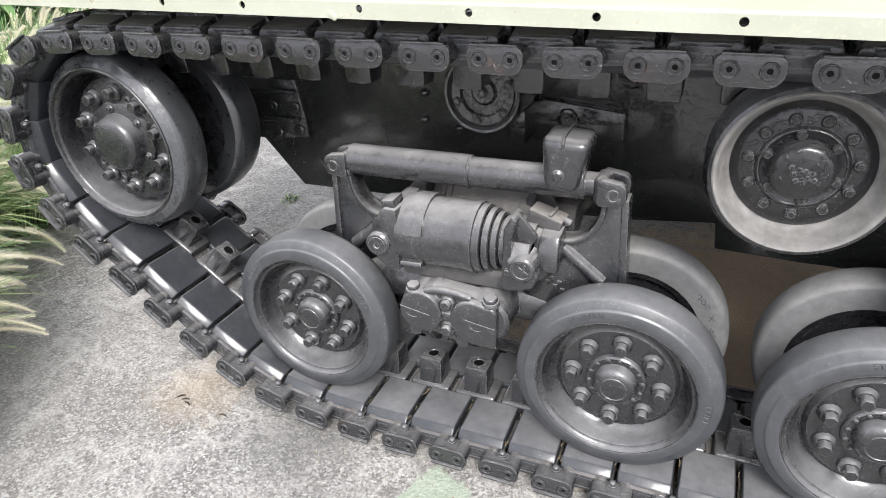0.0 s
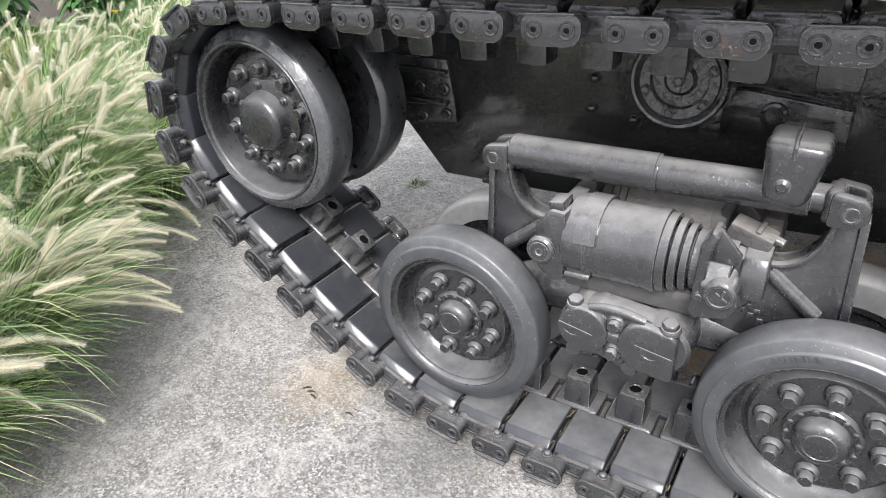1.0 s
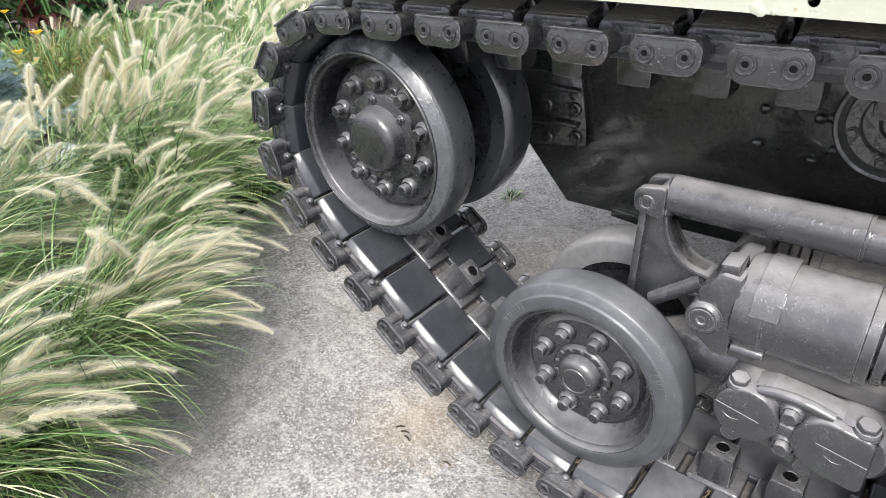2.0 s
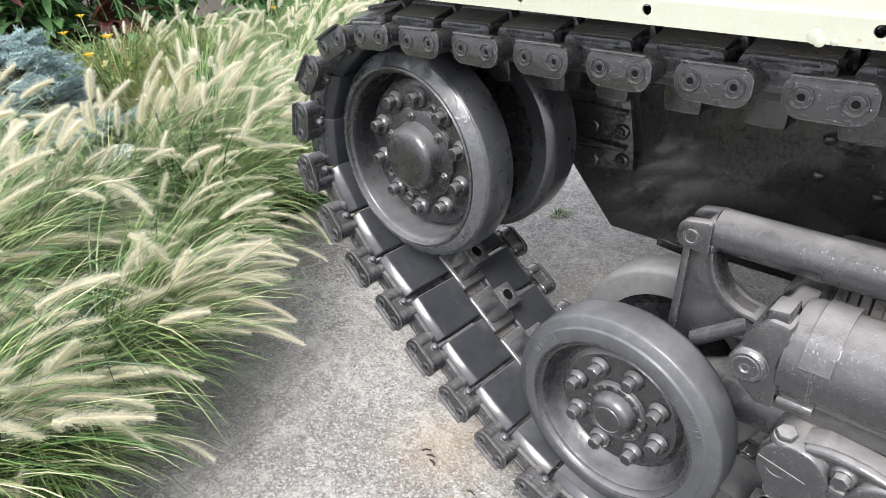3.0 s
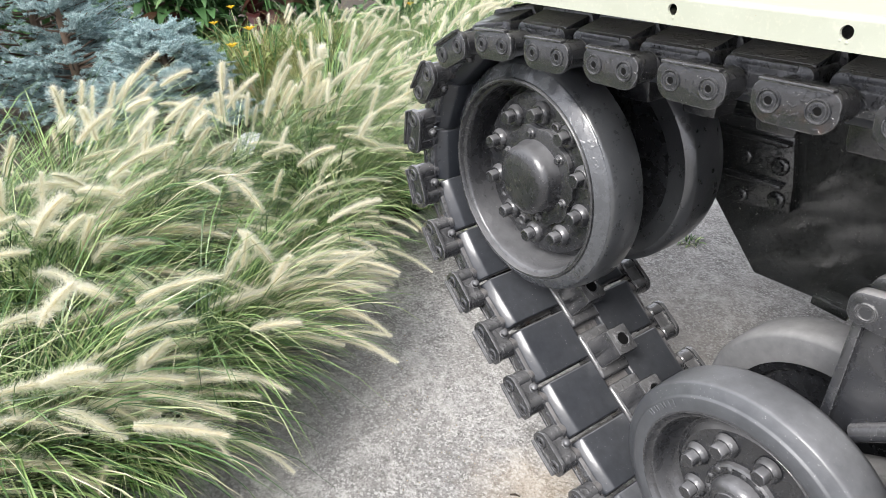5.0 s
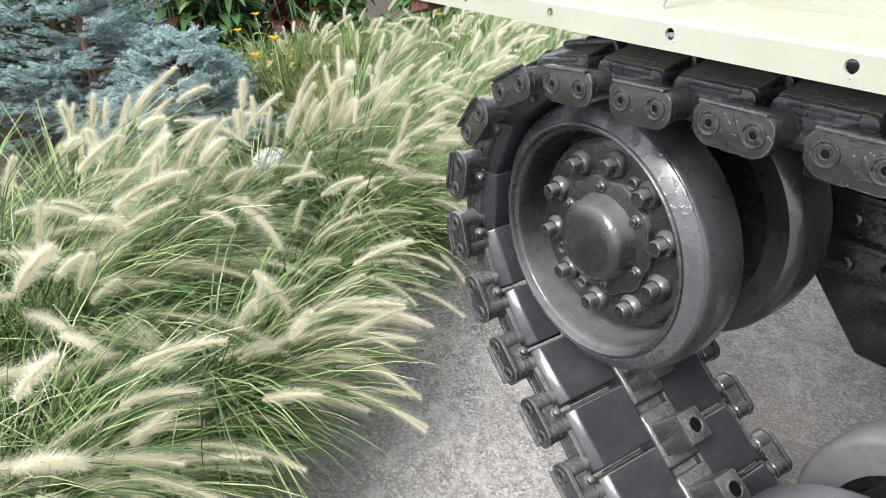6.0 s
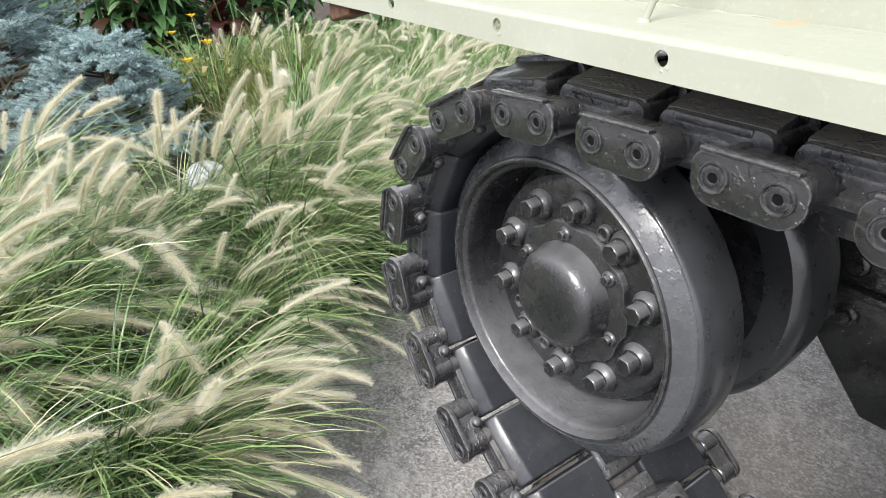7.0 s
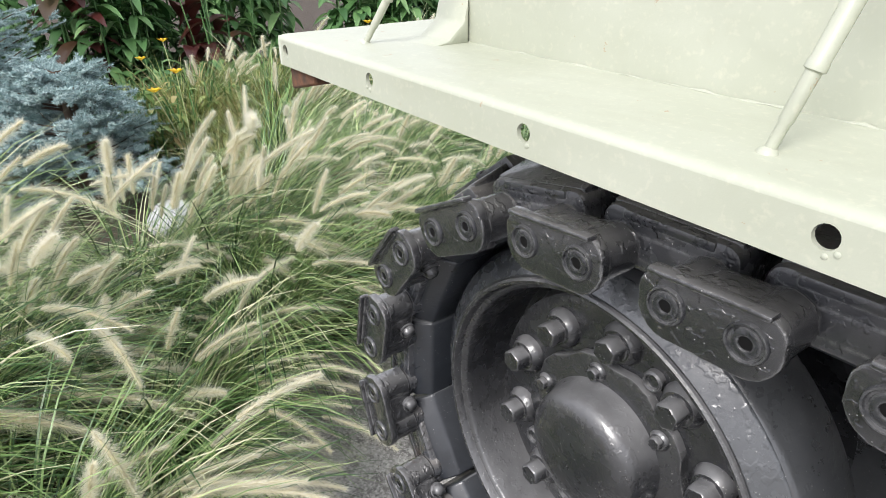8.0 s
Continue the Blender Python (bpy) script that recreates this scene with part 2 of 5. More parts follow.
# Ground beside the hull's end darkened to paint in its shade.
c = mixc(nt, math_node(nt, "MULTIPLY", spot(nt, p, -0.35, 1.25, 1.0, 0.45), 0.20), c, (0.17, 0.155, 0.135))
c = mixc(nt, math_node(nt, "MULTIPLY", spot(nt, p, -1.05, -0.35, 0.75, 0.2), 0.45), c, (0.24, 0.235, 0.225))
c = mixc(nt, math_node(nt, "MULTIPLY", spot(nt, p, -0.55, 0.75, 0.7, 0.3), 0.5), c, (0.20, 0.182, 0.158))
# Brown ground paled to stand in for light reaching under the hull.
c = mixc(nt, math_node(nt, "MULTIPLY", spot(nt, p, 1.45, 1.05, 1.0, 0.6), 0.85), c, (0.50, 0.38, 0.24))
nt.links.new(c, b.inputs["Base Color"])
b.inputs["Roughness"].default_value = 0.9
bumped(nt, b, [(mid, 0.3, 0.01), (grit, 0.9, 0.004), (peb.outputs["Distance"], 0.5, 0.004)])

M_SOIL, nt, b = nmat("bark_mulch_soil")
p = world_coords(nt)
nt.links.new(ramp(nt, tex_noise(nt, p, 35, 6), [(0.3, (0.012, 0.009, 0.006)), (0.7, (0.085, 0.062, 0.042))]), b.inputs["Base Color"])
b.inputs["Roughness"].default_value = 0.95
bumped(nt, b, [(tex_noise(nt, p, 45, 5), 0.9, 0.02)])


def plant_mat(name, stops, rough=0.5, through_light=0.35, per="island"):
    m, nt, b = nmat(name)
    if per == "island":
        r = node(nt, "ShaderNodeNewGeometry").outputs["Random Per Island"]
    else:
        r = node(nt, "ShaderNodeObjectInfo").outputs["Random"]
    c = ramp(nt, r, stops)
    c = mixc(nt, ramp(nt, tex_noise(nt, world_coords(nt), 9, 3), [(0.3, 0.35), (0.7, 0.0)]), c, mixc(nt, 1.0, c, (0.55, 0.6, 0.5), "MULTIPLY"))
    nt.links.new(c, b.inputs["Base Color"])
    b.inputs["Roughness"].default_value = rough
    tr = node(nt, "ShaderNodeBsdfTranslucent")
    nt.links.new(c, tr.inputs["Color"])
    mix = node(nt, "ShaderNodeMixShader", Fac=through_light)
    out = nt.nodes["Material Output"]
    nt.links.new(b.outputs[0], mix.inputs[1])
    nt.links.new(tr.outputs[0], mix.inputs[2])
    nt.links.new(mix.outputs[0], out.inputs["Surface"])
    return m


M_BLADE = plant_mat("grass_blades", [(0.0, (0.012, 0.036, 0.012)), (0.30, (0.060, 0.135, 0.038)), (0.56, (0.205, 0.335, 0.105)), (0.86, (0.44, 0.53, 0.24)), (1.0, (0.82, 0.76, 0.56))], 0.34, 0.20)
M_PLUME = plant_mat("cream_seed_plume", [(0.0, (0.78, 0.73, 0.56)), (0.5, (0.94, 0.91, 0.78)), (1.0, (1.0, 0.98, 0.93))], 0.8, 0.62)
M_SPRUCE = plant_mat("blue_spruce_needles", [(0.0, (0.14, 0.225, 0.22)), (0.5, (0.345, 0.475, 0.485)), (1.0, (0.62, 0.74, 0.75))], 0.6, 0.2)
M_BARK = plant_mat("brown_bark", [(0.0, (0.06, 0.04, 0.028)), (1.0, (0.12, 0.085, 0.06))], 0.9, 0.0)
M_LEAF = plant_mat("broad_green_leaf", [(0.0, (0.045, 0.12, 0.04)), (0.6, (0.12, 0.26, 0.085)), (1.0, (0.25, 0.40, 0.17))], 0.5, 0.3)
M_OLIVE = plant_mat("olive_green_leaf", [(0.0, (0.05, 0.10, 0.02)), (0.5, (0.15, 0.24, 0.06)), (0.9, (0.30, 0.36, 0.12)), (1.0, (0.42, 0.30, 0.14))], 0.6, 0.3)
M_CANNA = plant_mat("dark_red_leaf", [(0.0, (0.035, 0.010, 0.010)), (0.7, (0.085, 0.02, 0.018)), (1.0, (0.05, 0.045, 0.02))], 0.35, 0.2)
M_PETAL = plant_mat("yellow_petal", [(0.0, (0.75, 0.42, 0.02)), (1.0, (0.85, 0.62, 0.04))], 0.5, 0.3)
M_DRY = plant_mat("dry_straw", [(0.0, (0.16, 0.12, 0.075)), (1.0, (0.38, 0.31, 0.21))], 0.8, 0.1)
M_STONE, nt, b = nmat("pale_grey_stone")
p = world_coords(nt)
nt.links.new(ramp(nt, tex_noise(nt, p, 18, 6), [(0.3, (0.30, 0.31, 0.33)), (0.7, (0.58, 0.58, 0.58))]), b.inputs["Base Color"])
b.inputs["Roughness"].default_value = 0.85
bumped(nt, b, [(tex_noise(nt, p, 25, 5), 0.6, 0.01)])


# ---- mesh helpers ----
def merge(bm, tmp, m=None):
    me = bpy.data.meshes.new("tmp")
    tmp.to_mesh(me)
    tmp.free()
    if m is not None:
        me.transform(m)
    bm.from_mesh(me)
    bpy.data.meshes.remove(me)
    return bm


def box(bm, c, s, bevel=0.0, rot=(0, 0, 0), seg=2, taper=1.0):
    """A box with rounded edges; taper narrows its top."""
    t = bmesh.new()
    bmesh.ops.create_cube(t, size=1.0)
    for v in t.verts:
        k = taper if v.co.z > 0 else 1.0
        v.co = Vector((v.co.x * s[0] * k, v.co.y * s[1] * k, v.co.z * s[2]))
    if bevel:
        bmesh.ops.bevel(t, geom=t.edges[:], offset=bevel, segments=seg, affect="EDGES", profile=0.5)
    return merge(bm, t, pose(*c, *rot))


def prism(bm, pts, y0, y1, bevel=0.0, seg=2, m=None):
    """A plate: the outline pts (x, z) from y0 to y1."""
    t = bmesh.new()
    f = t.faces.new([t.verts.new((x, y0, z)) for x, z in pts])
    ext = bmesh.ops.extrude_face_region(t, geom=[f])
    bmesh.ops.translate(t, vec=(0, y1 - y0, 0), verts=[v for v in ext["geom"] if isinstance(v, bmesh.types.BMVert)])
    bmesh.ops.recalc_face_normals(t, faces=t.faces[:])
    if bevel:
        bmesh.ops.bevel(t, geom=[e for e in t.edges if e.calc_face_angle(0) > 0.5], offset=bevel, segments=seg, affect="EDGES", profile=0.5)
    return merge(bm, t, m)


def lathe(bm, prof, c=(0, 0, 0), seg=48, m=None):
    """The profile (radius, y) turned round the y axis."""
    t = bmesh.new()
    rings = []
    for r, y in prof:
        if r < 1e-6:
            rings.append([t.verts.new((0, y, 0))])
        else:
            rings.append([t.verts.new((r * math.cos(2 * math.pi * k / seg), y, r * math.sin(2 * math.pi * k / seg))) for k in range(seg)])
    for a, bq in zip(rings, rings[1:]):
        for k in range(seg):
            j = (k + 1) % seg
            vs = [a[k % len(a)], a[j % len(a)], bq[j % len(bq)], bq[k % len(bq)]]
            vs = [v for i, v in enumerate(vs) if v not in vs[:i]]
            if len(vs) > 2:
                t.faces.new(vs)
    bmesh.ops.recalc_face_normals(t, faces=t.faces[:])
    return merge(bm, t, pose(*c) if m is None else m)


def rod(bm, p, q, r, seg=20, chamfer=0.0, r2=None):
    """A round bar from p to q."""
    p, q = Vector(p), Vector(q)
    d = (q - p).length
    r2 = r if r2 is None else r2
    h = chamfer
    prof = [(0, 0), (r - h, 0), (r, h), (r2, d - h), (r2 - h, d), (0, d)] if h else [(0, 0), (r, 0), (r2, d), (0, d)]
    m = Matrix.Translation(p) @ (q - p).to_track_quat("Y", "Z").to_matrix().to_4x4()
    return lathe(bm, prof, seg=seg, m=m)


def tube(bm, pts, radii, seg=10):
    """A round bar along a curved line."""
    t = bmesh.new()
    rings = []
    pts = [Vector(q) for q in pts]
    for i, q in enumerate(pts):
        d = (pts[min(i + 1, len(pts) - 1)] - pts[max(i - 1, 0)]).normalized()
        s = d.orthogonal().normalized() if i == 0 else (s - d * s.dot(d)).normalized()
        u = d.cross(s)
        rings.append([t.verts.new(q + (s * math.cos(a) + u * math.sin(a)) * radii[i]) for a in (2 * math.pi * k / seg for k in range(seg))])
    for a, bq in zip(rings, rings[1:]):
        for k in range(seg):
            t.faces.new((a[k], a[(k + 1) % seg], bq[(k + 1) % seg], bq[k]))
    t.faces.new(rings[0][::-1])
    t.faces.new(rings[-1])
    bmesh.ops.recalc_face_normals(t, faces=t.faces[:])
    return merge(bm, t)


def bolt(bm, c, r, h, washer=1.5, turn=0.0):
    """A hex bolt on a washer, its head towards -y; c: the seat."""
    x, y, z = c
    if washer:
        lathe(bm, [(r * washer, 0), (r * washer * 0.99, -h * 0.13), (r * washer * 0.90, -h * 0.26), (r * (0.55 + 0.4 * washer), -h * 0.40), (0, -h * 0.42)], c, 20)
    pts = [(r * math.cos(turn + k * math.pi / 3), r * math.sin(turn + k * math.pi / 3)) for k in range(6)]
    prism(bm, [(x + a, z + q) for a, q in pts], y - h, y, r * 0.12, 1)
    return bm


def finish(bm, name, material, angle=38):
    me = bpy.data.meshes.new(name)
    bm.to_mesh(me)
    bm.free()
    me.materials.append(material)
    me.shade_smooth()
    me.set_sharp_from_angle(angle=radians(angle))
    return me


def part(name, bm, material, parent, label="", m=None):
    ob = new(name, finish(bm, name, material) if isinstance(bm, bmesh.types.BMesh) else bm)
    ob.parent = parent
    if m is not None:
        ob.matrix_basis = m
    if label:
        ob["label"] = label
    return ob


def rounded(pts, radii, steps=5):
    out = []
    n = len(pts)
    for i, (p, r) in enumerate(zip(pts, radii)):
        p, a, q = Vector(p), Vector(pts[i - 1]), Vector(pts[(i + 1) % n])
        u, v = (a - p).normalized(), (q - p).normalized()
        half = u.angle(v) / 2
        t = r / math.tan(half)
        c = p + (u + v).normalized() * (r / math.sin(half))
        s, e = p + u * t - c, p + v * t - c
        for k in range(steps + 1):
            w = s.lerp(e, k / steps)
            out.append(tuple(c + w.normalized() * r))
    return out


def fresh():
    return bmesh.new()


# ---- ground ----
bm = fresh()
steps = sorted({*[round(-4 + 0.2 * k, 3) for k in range(41)], -400, -60, -12, 12, 60, 400})
grid = {}
for i, x in enumerate(steps):
    for j, y in enumerate(steps):
        near = max(abs(x), abs(y)) < 4
        grid[i, j] = bm.verts.new((x, y, GROUND + (0.006 * noise.noise(Vector((x * 1.3, y * 1.3, 0.0))) if near else 0)))
for i in range(len(steps) - 1):
    for j in range(len(steps) - 1):
        bm.faces.new((grid[i, j], grid[i + 1, j], grid[i + 1, j + 1], grid[i, j + 1]))
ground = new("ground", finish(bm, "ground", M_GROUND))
tagged(ground, "weathered pale grey concrete slab with chalky stains", "ground", kind="structure")

# planting bed: a low mound of soil whose edge wanders along the slab
BED_EDGE = [(-0.95, -3.0), (-1.05, -1.5), (-1.25, -0.80), (-1.55, -0.32), (-1.85, 0.25), (-2.0, 0.75), (-2.1, 1.5), (-2.4, 2.6), (-3.2, 4.0), (-5.0, 6.5), (-9.0, 9.0)]
bm = fresh()
rows = []
for i in range(len(BED_EDGE) - 1):
    for k in range(6):
        a, q = Vector(BED_EDGE[i]), Vector(BED_EDGE[i + 1])
        e = a.lerp(q, k / 6)
        e.x += 0.05 * noise.noise(Vector((e.x * 4, e.y * 4, 3)))
        rows.append([bm.verts.new((e.x - d, e.y, GROUND + h + (0.03 * noise.noise(Vector((e.x - d, e.y, 8))) if d > 0.3 else 0))) for d, h in ((0, -0.01), (0.06, 0.012), (0.3, 0.04), (0.8, 0.06), (2, 0.06), (5, 0.08), (14, 0.1), (40, 0.1))])
for a, q in zip(rows, rows[1:]):
    for k in range(len(a) - 1):
        bm.faces.new((a[k], q[k], q[k + 1], a[k + 1]))
bmesh.ops.recalc_face_normals(bm, faces=bm.faces[:])
bed = new("planting_bed", finish(bm, "planting_bed", M_SOIL))
tagged(bed, "dark bark-mulched soil bed beside the concrete", "planting bed", kind="structure")

# ---- the tracked vehicle ----
vehicle = new("tracked_vehicle")
tagged(vehicle, "old tracked armoured vehicle with black running gear and pale green body", "armoured vehicle")


# the track: pins on a smooth closed line, two to a link
LINE = [(3.0, 1.143), (1.5, 1.143), (-0.25, 1.143), (-0.40, 1.141), (-0.52, 1.120), (-0.655, 1.022), (-0.722, 0.887), (-0.728, 0.74), (-0.66, 0.612), (-0.548, 0.487),
        (-0.424, 0.394), (-0.343, 0.322), (-0.215, 0.222), (-0.089, 0.137), (0.03, 0.075), (0.19, 0.035), (0.34, 0.022), (0.7, 0.021), (1.6, 0.021), (3.0, 0.021)]


def smooth_line(points, steps=60):
    pts = [Vector(q) for q in points]
    pts = [2 * pts[0] - pts[1], *pts, 2 * pts[-1] - pts[-2]]
    out = []
    for p0, p1, p2, p3 in zip(pts, pts[1:], pts[2:], pts[3:]):
        t0 = 0.0
        t1 = t0 + (p1 - p0).length ** 0.5
        t2 = t1 + (p2 - p1).length ** 0.5
        t3 = t2 + (p3 - p2).length ** 0.5
        for k in range(steps):
            t = t1 + (t2 - t1) * k / steps
            a1 = p0.lerp(p1, (t - t0) / (t1 - t0))
            a2 = p1.lerp(p2, (t - t1) / (t2 - t1))
            a3 = p2.lerp(p3, (t - t2) / (t3 - t2))
            b1, b2 = a1.lerp(a2, (t - t0) / (t2 - t0)), a2.lerp(a3, (t - t1) / (t3 - t1))
            out.append(b1.lerp(b2, (t - t1) / (t2 - t1)))
    return out


curve_pts = smooth_line(LINE)
run = [0.0]
for a, q in zip(curve_pts, curve_pts[1:]):
    run.append(run[-1] + (q - a).length)
run_x, run_z = [q.x for q in curve_pts], [q.y for q in curve_pts]


def on_track(s):
    return Vector((np.interp(s, run, run_x), 0, np.interp(s, run, run_z)))


def link_pose(a, q):
    """Local x along the track, y into the vehicle, z towards the wheels."""
    d = (q - a).normalized()
    m = Matrix(((d.x, 0, -d.z, 0), (0, 1, 0, 0), (d.z, 0, d.x, 0), (0, 0, 0, 1)))
    return Matrix.Translation((a + q) / 2) @ m


PITCH, PIN = 0.1524, 0.032
START = 3.0 + 0.236  # run from the first point to the connector above the idler

# link pieces, built once
bm = fresh()
box(bm, (0, 0.28, 0.0), (0.118, 0.45, 0.034), 0.004)
for s in (-1, 1):
    rod(bm, (s * 0.0442, 0.052, 0), (s * 0.0442, 0.508, 0), 0.0215, 16, 0.003)
for s in (-1, 1):
    box(bm, (s * 0.036, 0.28, -0.016), (0.05, 0.43, 0.024), 0.004)
for y in (0.090, 0.470):
    # the steel end of the shoe, with rounded shoulders
    shoulder = rounded([(-0.066, -0.036), (0.066, -0.036), (0.072, 0.012), (-0.072, 0.012)], [0.016, 0.016, 0.004, 0.004], 4)
    prism(bm, shoulder, y - 0.034, y + 0.036, 0.006, 2)
    box(bm, (0.0, y - 0.030, -0.030), (0.088, 0.012, 0.010), 0.003)
# plates that slope up from the shoulders to the road pads
for y0, y1 in ((0.064, 0.127), (0.496, 0.433)):
    prism(bm, [(y0, -0.030), (y0, -0.037), (y1, -0.051), (y1, -0.030)], -0.062, 0.062, 0.003, 2, Matrix(((0, 1, 0, 0), (1, 0, 0, 0), (0, 0, 1, 0), (0, 0, 0, 1))))
bmesh.ops.recalc_face_normals(bm, faces=bm.faces[:])
for v in bm.verts:
    v.co += Vector((noise.noise(v.co * 50), noise.noise(v.co * 50 + Vector((3, 0, 0))), noise.noise(v.co * 50 + Vector((0, 7, 0))))) * 0.0012
me_shoe = finish(bm, "track_shoe", M_SHOE)


def pad_mesh(y0, y1, flip):
    bm = fresh()
    pts = [(y0, 0.002), (y0 + 0.003, 0.018), (y0 + 0.024, 0.037), (y1 - 0.006, 0.037), (y1, 0.030), (y1, 0.002)]
    if flip:
        pts = [(y0 + y1 - a, h) for a, h in pts][::-1]
    # the outline lies across the track: turn the plate so that it runs along it
    prism(bm, pts, -0.0690, 0.0690, 0.0055, 3, Matrix(((0, 1, 0, 0), (1, 0, 0, 0), (0, 0, 1, 0), (0, 0, 0, 1))))
    for v in bm.verts:
        v.co.z += 0.0016 * noise.noise(v.co * 45)
        v.co.x += 0.0012 * noise.noise(v.co * 70 + Vector((4, 0, 0)))
    bmesh.ops.recalc_face_normals(bm, faces=bm.faces[:])
    return finish(bm, "rubber_pad", M_PAD, 30)


me_pad_near, me_pad_far = pad_mesh(0.062, 0.238, False), pad_mesh(0.322, 0.498, True)
ROAD = []
for s in (-1, 1):
    bm = fresh()
    prism(bm, [(-0.0735, -0.012), (-0.0730, -0.038), (-0.064, -0.058), (0.064, -0.058), (0.0730, -0.038), (0.0735, -0.012)], 0.28 + s * 0.158, 0.28 + s * 0.012, 0.004, 2)
    bmesh.ops.recalc_face_normals(bm, faces=bm.faces[:])
    ROAD.append(finish(bm, "road_pad", M_SHOE))
bm = fresh()
box(bm, (0.0, 0.28, -0.046), (0.015, 0.318, 0.032), 0.006, (0, 0, 0), 3)
me_rib = finish(bm, "pad_rib", M_PIN)


conn_outline = rounded([(-0.058, -0.0255), (0.058, -0.0255), (0.058, 0.031), (-0.058, 0.031)], [0.018, 0.018, 0.0275, 0.0275])
bm = fresh()
prism(bm, conn_outline, 0.0, 0.012, 0.0025, 2)
for s in (-1, 1):
    rod(bm, (s * PIN, 0.010, 0.001), (s * PIN, 0.053, 0.001), 0.0245, 20, 0.003)
box(bm, (0, 0.031, 0.0), (0.058, 0.042, 0.044), 0.004)
box(bm, (0, -0.0005, -0.0265), (0.096, 0.014, 0.006), 0.0025)
for e in range(3):
    big = [q for q in bm.edges if q.calc_length() > 0.009]
    bmesh.ops.subdivide_edges(bm, edges=big, cuts=1, use_grid_fill=True)
bmesh.ops.triangulate(bm, faces=[q for q in bm.faces if len(q.verts) > 4])
for v in bm.verts:
    v.co += Vector((noise.noise(v.co * 130), noise.noise(v.co * 110 + Vector((5, 0, 0))), noise.noise(v.co * 130 + Vector((0, 9, 0))))) * 0.0007
me_conn = finish(bm, "end_connector", M_LINK)
bm = fresh()
lathe(bm, [(0.0056, -0.0006), (0.0048, -0.0006), (0.0, -0.0006)], (0, 0, 0.001), 14)
me_pin = finish(bm, "pin_hole", M_HOLE_SHADE)
bm = fresh()
lathe(bm, [(0.0168, 0.001), (0.0164, -0.0014), (0.0154, -0.0030), (0.0142, -0.0030), (0.0132, -0.0006), (0.0118, -0.0004), (0.0112, -0.0018), (0.0085, -0.0024), (0.0058, -0.0022), (0.0048, 0.0006)], (0, 0, 0.001), 24)
me_pin_end = finish(bm, "pin_end", M_PIN)
bm = fresh()
lathe(bm, [(0.0125, 0), (0.0125, -0.005), (0.0105, -0.006), (0.0095, -0.012), (0.006, -0.0155), (0, -0.0165)], seg=12, m=pose(0, 0.045, 0.020, -90))
me_wedge = finish(bm, "wedge_bolt", M_STEEL)

# centre guide: a saddle over two pins that flares into its foot, a dark disc for the hollow at its tip
bm = fresh()
side_line = [(0.0560 - 0.0180 * math.sin(radians(90 * k / 7)), 0.012 + 0.060 * (1 - math.cos(radians(90 * k / 7)))) for k in range(8)]
box(bm, (0, 0.28, 0.012), (0.134, 0.090, 0.068), 0.010, (0, 0, 0), 3)
horn = [(0.056, -0.020), *side_line, (0.0380, 0.112), (0.0350, 0.131)]
prism(bm, [*horn, *[(-x, z) for x, z in reversed(horn)]], 0.243, 0.317, 0.006, 2)
for v in bm.verts:
    k = min(1.0, max(0.0, (v.co.z - 0.03) / 0.10))
    v.co.y = 0.28 + (v.co.y - 0.28) * (1.16 - 0.30 * k)
lathe(bm, [(0.0205, 0.002), (0.0205, -0.003), (0.017, -0.004), (0.0150, -0.001)], seg=20, m=pose(0.0, 0.28, 0.1310, -90))
me_guide = finish(bm, "centre_guide", M_LINK)
bm = fresh()
lathe(bm, [(0.0, 0.0), (0.016, 0.0)], seg=16, m=pose(0.0, 0.28, 0.1322, -90))
me_hole_disc = finish(bm, "guide_hole", M_HOLE_SHADE)

count = int((run[-1] - START) / PITCH) - 1
first = -int(START / PITCH) + 1
for k in range(first, count):
    s = START + k * PITCH
    a, q = on_track(s - PIN), on_track(s + PIN)
    m = link_pose(a, q)
    wob = pose(0, 0, 0, 0, random.uniform(-1.2, 1.2), 0)
    c1 = part("end_connector", me_conn, None, vehicle, "", m @ wob)
    for side in (-PIN, PIN):
        part("pin_end", me_pin_end, None, c1, "", pose(side, 0, 0))
        part("pin_hole", me_pin, None, c1, "", pose(side, 0, 0))
    part("wedge_bolt", me_wedge, None, c1)
    far = m @ Matrix.Translation((0, 0.56, 0)) @ pose(0, 0, 0, 0, 0, 180)
    part("end_connector", me_conn, None, vehicle, "", far)
    g = part("centre_guide", me_guide, None, vehicle, "", m)
    part("guide_hole", me_hole_disc, None, g)
    q2 = on_track(s + PITCH - PIN)
    m2 = link_pose(q, q2)
    shoe = part("track_shoe", me_shoe, None, vehicle, "", m2)
    part("rubber_pad", me_pad_near, None, shoe)
    part("rubber_pad", me_pad_far, None, shoe)
    for me in ROAD:
        part("road_pad", me, None, shoe)
    part("pad_rib", me_rib, None, shoe)


